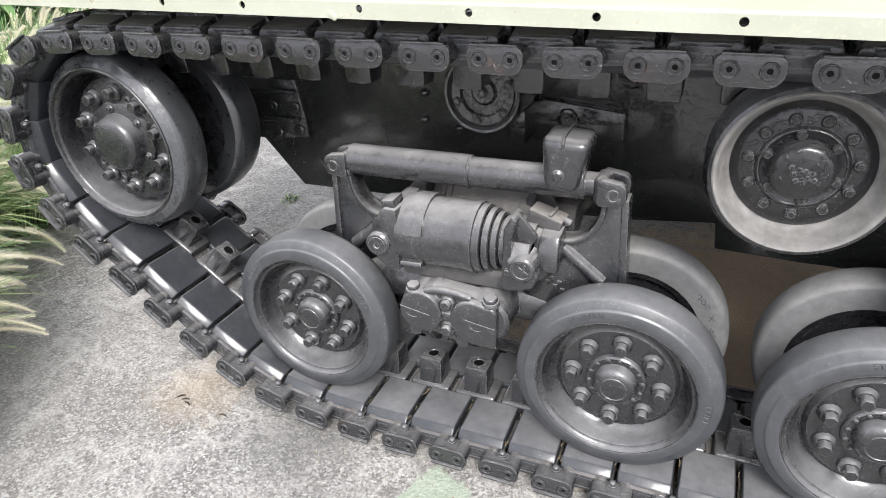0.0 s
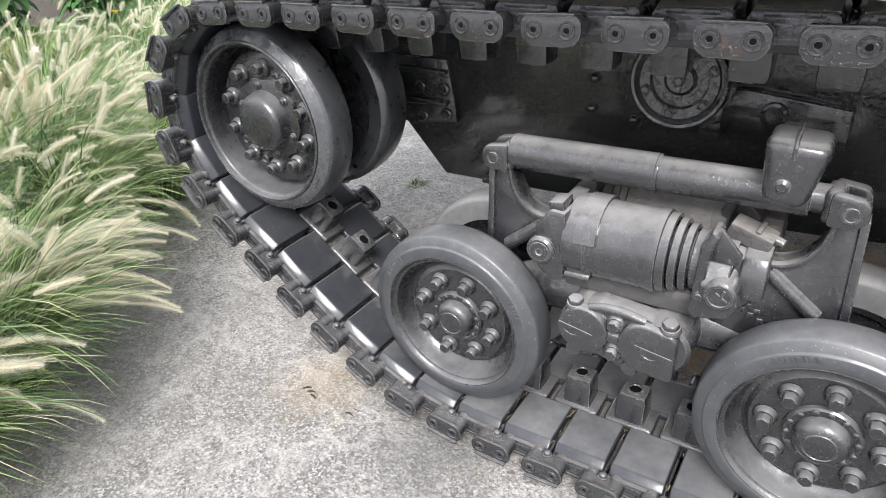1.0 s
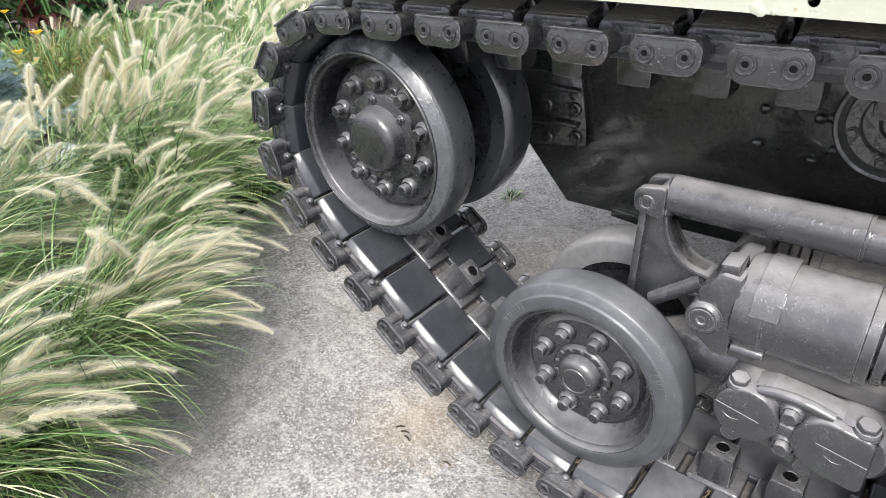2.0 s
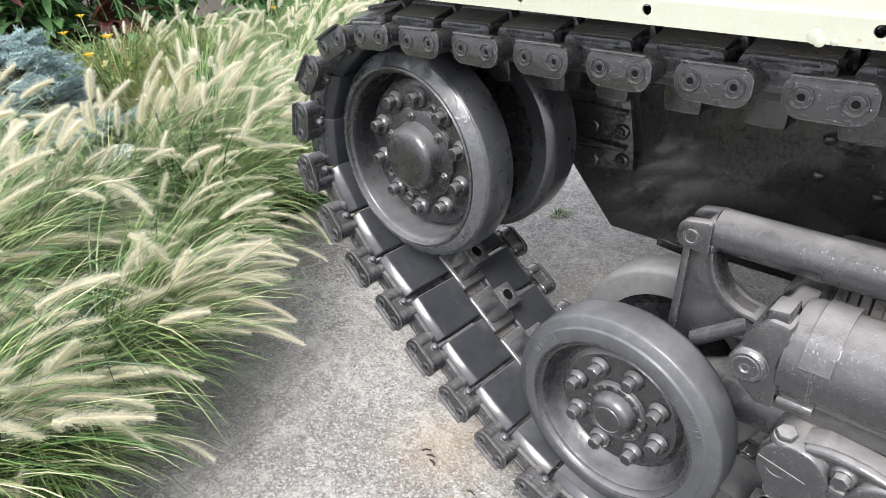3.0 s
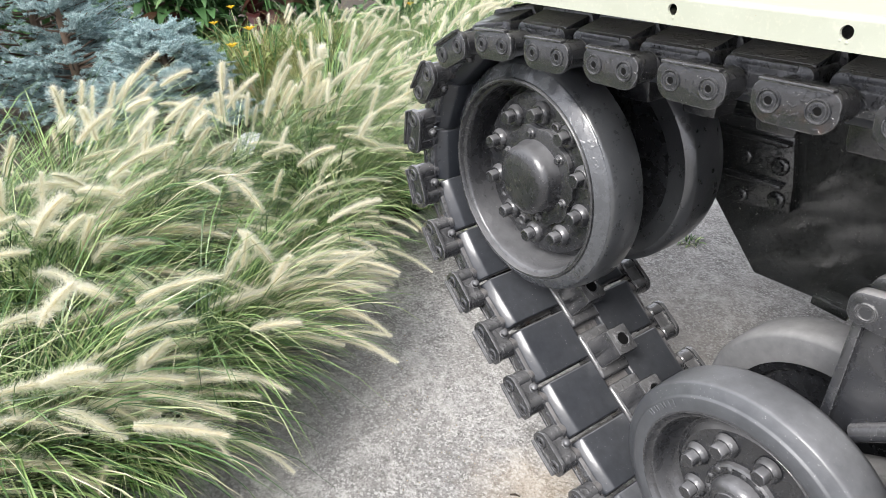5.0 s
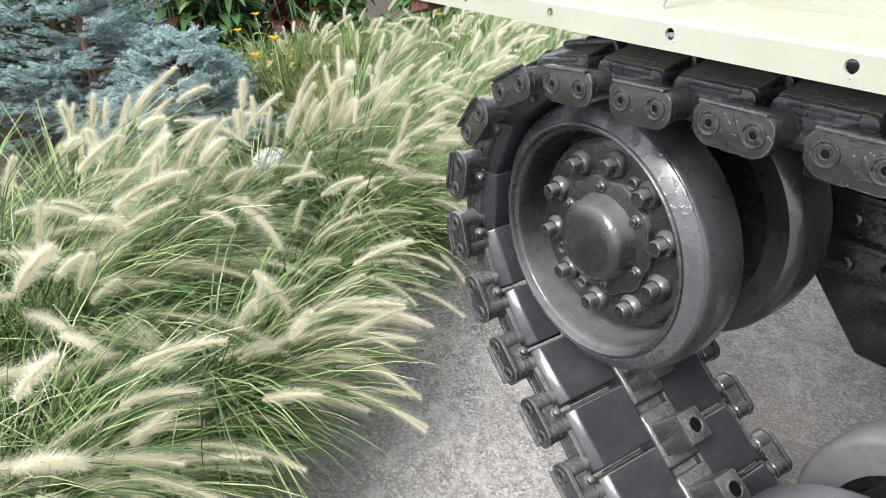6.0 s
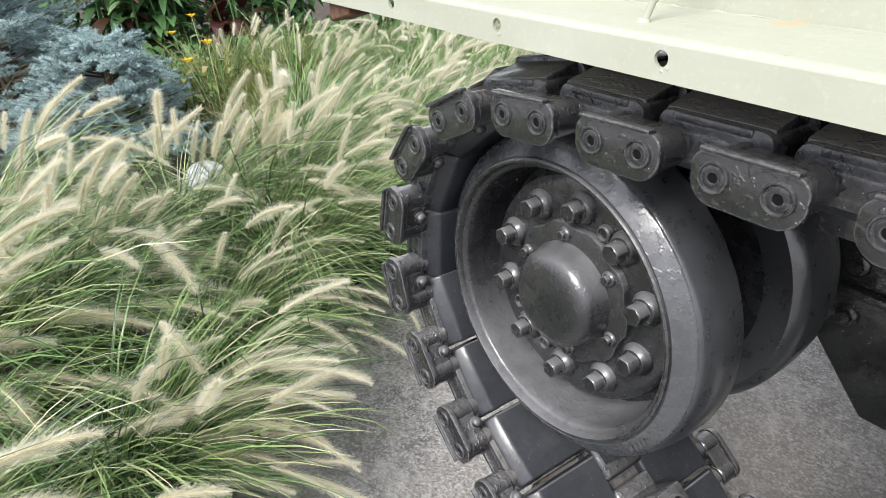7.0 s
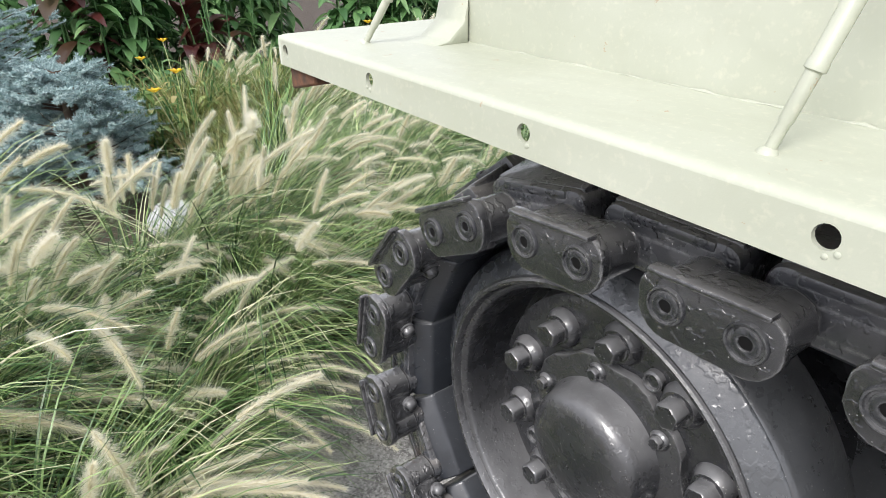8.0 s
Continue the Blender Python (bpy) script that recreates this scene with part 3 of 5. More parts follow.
# ---- wheels ----
def road_wheel(name, x, z, turn):
    w = new(name)
    w.parent = vehicle
    w.matrix_basis = pose(x, 0, z, 0, turn, 0)
    w["label"] = "double road wheel with thick black painted rubber tyres"
    for y0, y1, front in ((0.088, 0.200, True), (0.368, 0.482, False)):
        bm = fresh()
        f, h = (y0, 1) if front else (y1, -1)
        g = y1 if front else y0
        lathe(bm, [(0.199, f + h * 0.006), (0.2025, f + h * 0.0015), (0.206, f), (0.2290, f + h * 0.0030), (0.2315, f + h * 0.0040), (0.2335, f + h * 0.0070), (0.2365, f + h * 0.0085), (0.2535, f + h * 0.0170), (0.2570, f + h * 0.0200), (0.2590, f + h * 0.0255), (0.2600, f + h * 0.045), (0.2605, (y0 + y1) / 2), (0.260, g - h * 0.02), (0.254, g - h * 0.005), (0.246, g), (0.19, g)], seg=96)
        part("tyre", bm, M_RUBBER if front else M_GREYED, w, "" if front else "rubber tyre greyed with settled dust and painted light")
        bm = fresh()
        lathe(bm, [(0.206, f + h * 0.012), (0.2035, f + h * 0.002), (0.1995, f + h * 0.001), (0.197, f + h * 0.006), (0.193, f + h * 0.012), (0.187, f + h * 0.014), (0.1845, f + h * 0.018), (0.181, f + h * 0.040), (0.172, f + h * 0.062), (0.163, f + h * 0.069), (0.155, f + h * 0.067), (0.150, f + h * 0.058), (0.144, f + h * 0.052), (0.075, f + h * 0.050), (0.0, f + h * 0.050)], seg=72)
        part("wheel_disc", bm, M_STEEL if front else M_CAST, w)
        bm = fresh()
        lathe(bm, [(0.19, g - h * 0.004), (0.17, g - h * 0.012), (0.16, g - h * 0.03), (0.05, g - h * 0.03), (0, g - h * 0.03)], seg=48)
        part("wheel_back", bm, M_STEEL, w)
    for k in range(8):
        a = 2 * math.pi * (k + 0.5) / 8
        bm = fresh()
        bolt(bm, (0.112 * math.cos(a), 0.138, 0.112 * math.sin(a)), 0.0168, 0.036, 1.55, a + 0.7 * k)
        part("wheel_nut", bm, M_STEEL, w)
    bm = fresh()
    lathe(bm, [(0.078, 0.139), (0.0765, 0.129), (0.072, 0.125), (0.066, 0.1255), (0.064, 0.128), (0.058, 0.128), (0.050, 0.127), (0.0, 0.127)], seg=48)
    flange = part("hub_flange", bm, M_STEEL, w)
    for k in range(14):
        a = 2 * math.pi * (k + 0.3) / 14
        bm = fresh()
        big = 1.25 if k % 4 == 1 else 1.0
        lathe(bm, [(0.0066 * big, 0.129), (0.0062 * big, 0.1225), (0.0040 * big, 0.1208), (0, 0.1206)], (0.0665 * math.cos(a), 0, 0.0665 * math.sin(a)), 8)
        part("flange_bolt", bm, M_STEEL, flange)
    bm = fresh()
    lathe(bm, [(0.056, 0.129), (0.0555, 0.117), (0.053, 0.108), (0.0485, 0.1015), (0.042, 0.0970), (0.034, 0.0948), (0.0325, 0.0962), (0.031, 0.0945), (0.018, 0.0932), (0.0, 0.0928)], seg=44)
    part("hub_cap", bm, M_STEEL, w)
    for a in (75, 255):
        bm = fresh()
        lathe(bm, [(0.0125, 0.140), (0.0120, 0.132), (0.0095, 0.1295), (0.0, 0.1290)], (0.108 * math.cos(radians(a)), 0, 0.108 * math.sin(radians(a))), 14)
        part("plug", bm, M_STEEL, w)
    bm = fresh()
    rod(bm, (0, 0.13, 0), (0, 0.45, 0), 0.06, 24)
    part("axle", bm, M_STEEL, w)
    return w


def glyph_mesh(text, size, depth):
    cu = bpy.data.curves.new("glyph", "FONT")
    cu.body, cu.size, cu.extrude = text, size, depth
    ob = bpy.data.objects.new("glyph", cu)
    scene.collection.objects.link(ob)
    me = bpy.data.meshes.new_from_object(ob.evaluated_get(bpy.context.evaluated_depsgraph_get()))
    bpy.data.objects.remove(ob)
    return me


def size_mark(parent, y, r, start):
    """The tyre size in raised figures along an arc, read from outside."""
    angle = start
    bm = fresh()
    for ch in "20½ X 6¼":
        if ch != " ":
            me = glyph_mesh(ch, 0.026, 0.0012)
            t = bmesh.new()
            t.from_mesh(me)
            wide = max(v.co.x for v in t.verts)
            a = radians(angle)
            m = pose(r * math.cos(a), y, r * math.sin(a), 90, 0, 0)
            turn = Matrix.Rotation(-(math.pi / 2 - a), 4, "Y")
            merge(bm, t, Matrix.Translation(m.translation) @ turn @ pose(0, 0, 0, 90))
            angle -= math.degrees((wide + 0.005) / r)
        else:
            angle -= 4.0
    part("size_mark", bm, M_RUBBER, parent, "raised tyre size figures 20½ X 6¼")


def word_bars(parent, y, r, start, widths, material=M_RUBBER):
    """Raised marks that stand for a worn maker's word."""
    bm = fresh()
    angle = start
    for w in widths:
        a = radians(angle - math.degrees(w / 2 / r))
        box(bm, (r * math.cos(a), y, r * math.sin(a)), (w, 0.002, 0.013), 0.0008, (0, 90 - angle + math.degrees(w / 2 / r), 0))
        angle -= math.degrees((w + 0.0045) / r)
    tagged(part("maker_mark", bm, material, parent, "worn raised marks on the tyre wall"), kind="stuff")


wheel_a = road_wheel("road_wheel", 0.210, 0.334, -5)
word_bars(wheel_a, 0.0885, 0.222, 148, [0.008, 0.003, 0.008, 0.003, 0.010, 0.004, 0.009, 0.009])
word_bars(wheel_a, 0.0885, 0.224, 30, [0.008, 0.009, 0.003, 0.009, 0.008])
size_mark(wheel_a, 0.3685, 0.214, 66)
WHEELS = [(1.110, 0.318, 26), (1.692, 0.318, 41), (2.57, 0.318, 12)]
for x, z, turn in WHEELS:
    copy_thing(wheel_a, pose(x, 0, z, 0, turn, 0))

# the idler at the end of the track
idler = new("idler_wheel")
idler.parent = vehicle
idler.matrix_basis = pose(-0.414, 0, 0.819, 0, 0, 0)
idler["label"] = "large black idler wheel with ten hex bolts"
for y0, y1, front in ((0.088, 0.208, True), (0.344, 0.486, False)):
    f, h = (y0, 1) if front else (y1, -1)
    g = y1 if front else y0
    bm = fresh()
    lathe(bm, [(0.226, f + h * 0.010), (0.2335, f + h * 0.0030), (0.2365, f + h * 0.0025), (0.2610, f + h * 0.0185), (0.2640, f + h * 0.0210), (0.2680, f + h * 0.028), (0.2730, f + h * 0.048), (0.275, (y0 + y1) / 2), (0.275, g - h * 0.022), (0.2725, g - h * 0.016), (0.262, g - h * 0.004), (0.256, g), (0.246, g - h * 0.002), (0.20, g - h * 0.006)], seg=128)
    tyre = part("tyre", bm, M_IDLER, idler, "smooth black rubber tyre with a worn face and painted sheen")
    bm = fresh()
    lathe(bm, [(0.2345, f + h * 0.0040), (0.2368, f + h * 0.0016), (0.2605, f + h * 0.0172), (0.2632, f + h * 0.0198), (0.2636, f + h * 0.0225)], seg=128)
    part("worn_sheen_face", bm, M_WORN_SHEEN, tyre, "rubbed grey face ring of the tyre with painted sky sheen")
    bm = fresh()
    # rolled rim lip, deep gutter, then the flat disc standing forward again
    lathe(bm, [(0.2335, f + h * 0.010), (0.2330, f - h * 0.0005), (0.2305, f - h * 0.0025), (0.2270, f - h * 0.0020), (0.2250, f + h * 0.0025), (0.2235, f + h * 0.009), (0.2190, f + h * 0.0115), (0.2165, f + h * 0.015), (0.2170, f + h * 0.030), (0.2175, f + h * 0.060), (0.2165, f + h * 0.098), (0.2120, f + h * 0.110), (0.2000, f + h * 0.110), (0.1950, f + h * 0.104), (0.1935, f + h * 0.090), (0.1925, f + h * 0.0740), (0.1910, f + h * 0.0700), (0.1880, f + h * 0.0685), (0.178, f + h * 0.0665), (0.163, f + h * 0.0645), (0.0, f + h * 0.0645)], seg=112)
    part("wheel_disc", bm, M_STEEL, idler)
    bm = fresh()
    lathe(bm, [(0.21, g - h * 0.004), (0.19, g - h * 0.006), (0.05, g - h * 0.010), (0, g - h * 0.010)], seg=48)
    part("wheel_back", bm, M_STEEL, idler)
for k in range(10):
    a = radians(15 + 36 * k)
    bm = fresh()
    bolt(bm, (0.150 * math.cos(a), 0.1528, 0.150 * math.sin(a)), 0.0168, 0.036, 1.62, a + 0.5 * k)
    part("wheel_bolt", bm, M_STEEL, idler)
bm = fresh()
notch = []
for k in range(120):
    a = 2 * math.pi * k / 120
    near = min(abs((a - radians(15 + 36 * j) + math.pi) % (2 * math.pi) - math.pi) for j in range(10))
    r = 0.1225 - 0.0055 * max(0.0, 1 - (near / 0.20) ** 2)
    notch.append((r * math.cos(a), r * math.sin(a)))
prism(bm, notch, 0.140, 0.154, 0.0022, 2)
hub_flange = part("hub_flange", bm, M_STEEL, idler)
for k in range(6):
    a = radians(38 + 60 * k)
    bm = fresh()
    bolt(bm, (0.102 * math.cos(a), 0.140, 0.102 * math.sin(a)), 0.0085, 0.012, 1.5, a)
    part("flange_bolt", bm, M_STEEL, hub_flange)
for a in (66, 213, 249):
    bm = fresh()
    lathe(bm, [(0.0135, 0.154), (0.0130, 0.1445), (0.0105, 0.1425), (0.0085, 0.1435), (0.0080, 0.1475), (0, 0.1475)], (0.139 * math.cos(radians(a)), 0, 0.139 * math.sin(radians(a))), 16)
    part("plug", bm, M_STEEL, idler)
word_bars(idler, 0.0945, 0.248, -32, [0.006, 0.006, 0.006, 0.007], M_IDLER)
bm = fresh()
lathe(bm, [(0.090, 0.142), (0.0865, 0.134), (0.0840, 0.125), (0.0820, 0.113), (0.0780, 0.1035), (0.0700, 0.0970), (0.0580, 0.0932), (0.040, 0.0910), (0.020, 0.0902), (0.0, 0.090)], seg=64)
part("hub_cap", bm, M_STEEL, idler, "smooth domed black hub cap")
bm = fresh()
rod(bm, (0, 0.15, 0), (0, 0.56, 0), 0.075, 28)
part("axle", bm, M_STEEL, idler)


# return rollers under the upper run
roller = new("return_roller")
roller.parent = vehicle
roller.matrix_basis = pose(0.681, 0, 0.980)
roller["label"] = "small black return roller on the hull"
bm = fresh()
lathe(bm, [(0.0, 0.352), (0.028, 0.352), (0.032, 0.356), (0.036, 0.360), (0.060, 0.360), (0.064, 0.348), (0.085, 0.346), (0.088, 0.352), (0.094, 0.354), (0.097, 0.340), (0.103, 0.338), (0.107, 0.345), (0.108, 0.36), (0.108, 0.50), (0.08, 0.51), (0, 0.51)], seg=64)
part("roller_body", bm, M_HULL, roller)
for k in range(7):
    a, d = radians(20 + 60 * k), 0.075 if k < 6 else 0.0
    bm = fresh()
    bolt(bm, (d * math.cos(a), 0.348, d * math.sin(a)), 0.009, 0.008, 1.4, a)
    part("cover_bolt", bm, M_HULL, roller)
bm = fresh()
rod(bm, (0, 0.5, 0), (0, 0.6, 0), 0.05, 24)
part("axle", bm, M_HULL, roller)

drum = new("return_roller")
drum.parent = vehicle
drum.matrix_basis = pose(1.418, 0, 0.925)
drum["label"] = "large dished return roller with a dusty rim"
bm = fresh()
lathe(bm, [(0.158, 0.108), (0.162, 0.102), (0.170, 0.106), (0.180, 0.128), (0.181, 0.2), (0.176, 0.235), (0.16, 0.24), (0.1, 0.24), (0, 0.24)], seg=88)
part("roller_tyre", bm, M_STEEL, drum)
bm = fresh()
lathe(bm, [(0.163, 0.1015), (0.160, 0.0985), (0.156, 0.1015), (0.152, 0.112), (0.143, 0.150), (0.134, 0.166), (0.128, 0.170)], seg=88)
part("rim", bm, M_DIRT, drum, "dusty grey inner rim")
bm = fresh()
lathe(bm, [(0.131, 0.166), (0.124, 0.160), (0.112, 0.154), (0.086, 0.152), (0.083, 0.147), (0.078, 0.145), (0.074, 0.148), (0.060, 0.148), (0.054, 0.151), (0.0, 0.151)], seg=64)
roller_disc = part("roller_disc", bm, M_DISC, drum)
for k in range(11):
    a = radians(8 + 360 / 11 * k)
    bm = fresh()
    bolt(bm, (0.099 * math.cos(a), 0.153, 0.099 * math.sin(a)), 0.0088, 0.013, 1.5, a)
    part("disc_bolt", bm, M_DISC, roller_disc)
for k in range(6):
    a = radians(40 + 60 * k)
    bm = fresh()
    bolt(bm, (0.068 * math.cos(a), 0.148, 0.068 * math.sin(a)), 0.0078, 0.011, 1.5, a)
    part("disc_bolt", bm, M_DISC, roller_disc)
bm = fresh()
lathe(bm, [(0.061, 0.151), (0.059, 0.128), (0.054, 0.119), (0.044, 0.114), (0.0, 0.1125)], seg=40)
for i in range(3):
    for j in range(4 if i < 2 else 2):
        box(bm, (-0.020 + 0.012 * j + 0.005 * i, 0.1125, 0.012 - 0.013 * i - 0.003 * j), (0.0085, 0.005, 0.0085), 0.002, (0, 14 * (j - i), 0))
part("hub_cap", bm, M_DISC, drum, "cap with raised cast marks")
bm = fresh()
rod(bm, (0, 0.2, 0), (0, 0.6, 0), 0.07, 24)
part("axle", bm, M_HULL, drum)
copy_thing(drum, pose(2.5, 0, 0.918, 0, 40, 0))


# ---- bogie ----
def bogie(dx):
    # shock absorber across the top
    bm = fresh()
    ya = 0.235
    rod(bm, (0.335 + dx, ya, 0.807), (0.690 + dx, ya, 0.808), 0.0425, 36, 0.004)
    rod(bm, (0.688 + dx, ya, 0.806), (0.985 + dx, ya, 0.808), 0.0395, 36, 0.003)
    rod(bm, (0.97 + dx, ya, 0.808), (1.03 + dx, ya, 0.808), 0.030, 24, 0.004)
    shock = part("shock_absorber", bm, M_CAST, vehicle, "dusty black tubular shock absorber")
    bm = fresh()
    lathe(bm, [(0.0432, -0.003), (0.0440, 0.0), (0.0432, 0.003)], seg=36, m=pose(0.690 + dx, ya, 0.806, 0, 0, -90))
    part("seam", bm, M_CAST, shock)
    for x, z, lean in ((0.306 + dx, 0.800, 8), (1.052 + dx, 0.804, -8)):
        bm = fresh()
        inw = 1 if lean > 0 else -1
        tongue = rounded([(x - 0.034, z - 0.028), (x + 0.034, z - 0.034), (x + 0.034, z + 0.036), (x - 0.034, z + 0.026)] if inw > 0 else [(x - 0.034, z - 0.034), (x + 0.034, z - 0.028), (x + 0.034, z + 0.026), (x - 0.034, z + 0.036)], [0.022, 0.008, 0.010, 0.022] if inw > 0 else [0.008, 0.022, 0.022, 0.010], 5)
        for s in (-1, 1):
            prism(bm, tongue, ya + s * 0.034 - 0.014, ya + s * 0.034 + 0.014, 0.005, 2)
        box(bm, (x + inw * 0.028, ya, z), (0.036, 0.078, 0.070), 0.014, (0, 0, 0), 3)
        lathe(bm, [(0.016, ya - 0.047), (0.0155, ya - 0.052), (0.012, ya - 0.052), (0.011, ya - 0.050), (0, ya - 0.050)], (x - inw * 0.004, 0, z - 0.002), 20)
        part("clevis", bm, M_CAST, shock)
    # rubber-boxed bumper at one end
    bm = fresh()
    t = bmesh.new()
    bmesh.ops.create_cube(t, size=1.0)
    for v in t.verts:
        k = 1.0 if v.co.z > 0 else 0.66
        v.co = Vector((v.co.x * 0.116 * k, v.co.y * 0.115, v.co.z * 0.128))
    bmesh.ops.bevel(t, geom=t.edges[:], offset=0.022, segments=4, affect="EDGES", profile=0.5)
    merge(bm, t, pose(0.945 + dx, 0.190, 0.882, 0, 4, 0))
    lathe(bm, [(0.014, 0.002), (0.013, -0.006), (0.008, -0.010), (0, -0.010)], (0.936 + dx, 0.134, 0.862), 16)
    tube(bm, [(0.945 + dx, 0.1315, 0.915), (0.945 + dx, 0.1325, 0.935), (0.945 + dx, 0.145, 0.9475), (0.945 + dx, 0.20, 0.949), (0.945 + dx, 0.24, 0.948)], [0.004] * 5, 8)
    part("bump_stop", bm, M_CAST, vehicle, "rounded dusty black bump stop box")
    # two upright arms with a scooped inner edge and a stiffening rib
    for side in (-1, 1):
        xm = 0.677 + dx + (0.018 if side < 0 else 0.0)

        def at(u, z):
            return (xm + side * u, z)
        arc = [at(0.262 + 0.090 * math.sin(radians(90 * k / 9)), 0.775 - 0.115 * math.cos(radians(90 * k / 9))) for k in range(10)]
        foot = [at(0.432, 0.47), at(0.388, 0.47), at(0.360, 0.558), at(0.278, 0.622), at(0.205, 0.640)] if side < 0 else [at(0.420, 0.50), at(0.410, 0.36), at(0.33, 0.34), at(0.20, 0.42), at(0.13, 0.53), at(0.14, 0.62), at(0.20, 0.655)]
        outline = [at(0.355, 0.80), at(0.395, 0.80), at(0.405, 0.70), *foot, *arc]
        if side < 0:
            outline = outline[::-1]
        bm = fresh()
        prism(bm, outline, 0.215, 0.255, 0.004, 2)
        arm = part("bogie_arm", bm, M_CAST, vehicle, "cast black suspension arm with a scooped edge")
        rim = [at(0.17, 0.640), *arc, at(0.352, 0.79)]
        strip = [*rim, *[(x + side * 0.011, z - 0.011) for x, z in reversed(rim)]]
        bm = fresh()
        prism(bm, strip[::-side], 0.203, 0.267, 0.005, 2)
        part("edge_bead", bm, M_CAST, arm)
        bm = fresh()
        prism(bm, [at(0.398, 0.785), at(0.414, 0.785), at(0.432, 0.43), at(0.412, 0.43)][:: -side], 0.206, 0.264, 0.004, 2)
        part("flange", bm, M_CAST, arm)
        bm = fresh()
        tube(bm, [(at(0.262, 0)[0], 0.210, 0.640), (at(0.365, 0)[0], 0.212, 0.556)], [0.017, 0.017], 12)
        part("rib", bm, M_CAST, arm)
        bm = fresh()
        # lower swing arm out to the wheel hub
        hub = (0.205 + dx, 0.342) if side < 0 else (1.108 + dx, 0.322)
        piv = (0.590 + dx, 0.445) if side < 0 else (0.764 + dx, 0.445)
        tube(bm, [(piv[0], 0.27, piv[1]), ((piv[0] + hub[0]) / 2, 0.27, 0.43), (hub[0], 0.27, hub[1])], [0.075, 0.062, 0.05], 16)
        rod(bm, (piv[0], 0.10, piv[1]), (piv[0], 0.46, piv[1]), 0.068, 32, 0.008)
        part("swing_arm", bm, M_CAST, arm)
        # ribs and raised casting marks on the plate
        bm = fresh()
        if side > 0:
            for i in range(2):
                for j in range(4):
                    box(bm, (0.875 + dx + 0.020 * j + 0.008 * i, 0.2135, 0.560 - 0.022 * i - 0.010 * j), (0.012, 0.004, 0.014), 0.001)
            part("casting_marks", bm, M_CAST, arm)
        else:
            box(bm, (0.42 + dx, 0.215, 0.60), (0.03, 0.01, 0.01), 0.002)
            part("casting_marks", bm, M_CAST, arm)
    # horizontal volute springs in their housings, one behind the other
    for yv, front in ((0.180, True), (0.375, False)):
        cast = M_CAST if front else M_DUSTY
        bm = fresh()
        along = pose(0.520 + dx, yv, 0.650, 0, 0, -90) if front else pose(0.838 + dx, yv, 0.655, 0, 0, 90)
        prof = [(0.0, 0.0), (0.085, 0.0), (0.094, 0.006), (0.097, 0.02), (0.097, 0.058), (0.093, 0.062), (0.093, 0.192), (0.095, 0.196), (0.095, 0.214), (0.088, 0.216)]
        lathe(bm, prof, seg=64, m=along)
        spring = part("volute_spring", bm, cast, vehicle, "horizontal coil spring in a smooth black drum housing")
        bm = fresh()
        for k, (r, x0, x1) in enumerate(((0.090, 0.214, 0.238), (0.083, 0.238, 0.259), (0.075, 0.259, 0.279), (0.067, 0.279, 0.305))):
            lathe(bm, [(r - 0.012, x0), (r - 0.002, x0), (r, x0 + 0.002), (r, x1 - 0.005), (r - 0.003, x1 - 0.003), (r - 0.012, x1 - 0.003)], seg=56, m=along)
        lathe(bm, [(0.060, 0.22), (0.056, 0.36), (0, 0.36)], seg=32, m=along)
        part("coil", bm, cast, spring, "stepped flat spring coils")
        bm = fresh()
        # strap over the housing's end
        ring = []
        for k in range(13):
            a = radians(165 - 130 * k / 12)
            ring.append([bm.verts.new(((0.520 + u if front else 0.838 - u) + dx, yv + r * math.cos(a), 0.650 + r * math.sin(a))) for u, r in ((0.036, 0.094), (0.036, 0.1025), (0.084, 0.1015), (0.084, 0.092))])
        for one, two in zip(ring, ring[1:]):
            for k in range(4):
                bm.faces.new((one[k], one[(k + 1) % 4], two[(k + 1) % 4], two[k]))
        bm.faces.new(ring[0])
        bm.faces.new(ring[-1][::-1])
        bmesh.ops.recalc_face_normals(bm, faces=bm.faces[:])
        part("strap", bm, cast, spring)
        bm = fresh()
        box(bm, (0.560 + dx, yv - 0.062, 0.575), (0.060, 0.040, 0.012), 0.003, (-20, 0, 4))
        part("strap", bm, cast, spring)
        # seat castings at both ends with a pivot pin
        bm = fresh()
        prism(bm, [(0.462 + dx, 0.585), (0.500 + dx, 0.556), (0.530 + dx, 0.556), (0.532 + dx, 0.735), (0.495 + dx, 0.738), (0.456 + dx, 0.690)], yv - 0.085, yv + 0.075, 0.008, 2)
        rod(bm, (0.476 + dx, yv - 0.098, 0.634), (0.476 + dx, yv + 0.09, 0.634), 0.034, 28, 0.005)
        lathe(bm, [(0.024, yv - 0.097), (0.023, yv - 0.100), (0.010, yv - 0.1005), (0.007, yv - 0.097), (0, yv - 0.097)], (0.476 + dx, 0, 0.634), 20)
        part("seat_casting", bm, cast, spring)
        bm = fresh()
        box(bm, (0.505 + dx, yv - 0.045, 0.742), (0.036, 0.060, 0.026), 0.005, (0, -8, 0))
        part("lug", bm, cast, spring)
        # the far seat: end plate with a peaked web, a shelf, a pivot boss and clamp blocks
        across = Matrix(((0, 1, 0, 0), (1, 0, 0, 0), (0, 0, 1, 0), (0, 0, 0, 1)))
        bm = fresh()
        prism(bm, rounded([(0.816 + dx, 0.552), (0.905 + dx, 0.562), (0.944 + dx, 0.612), (0.946 + dx, 0.655), (0.900 + dx, 0.690), (0.818 + dx, 0.700)], [0.012] * 6, 4), yv - 0.026, yv + 0.07, 0.009, 3)
        seat = part("seat_casting", bm, cast, spring)
        bm = fresh()
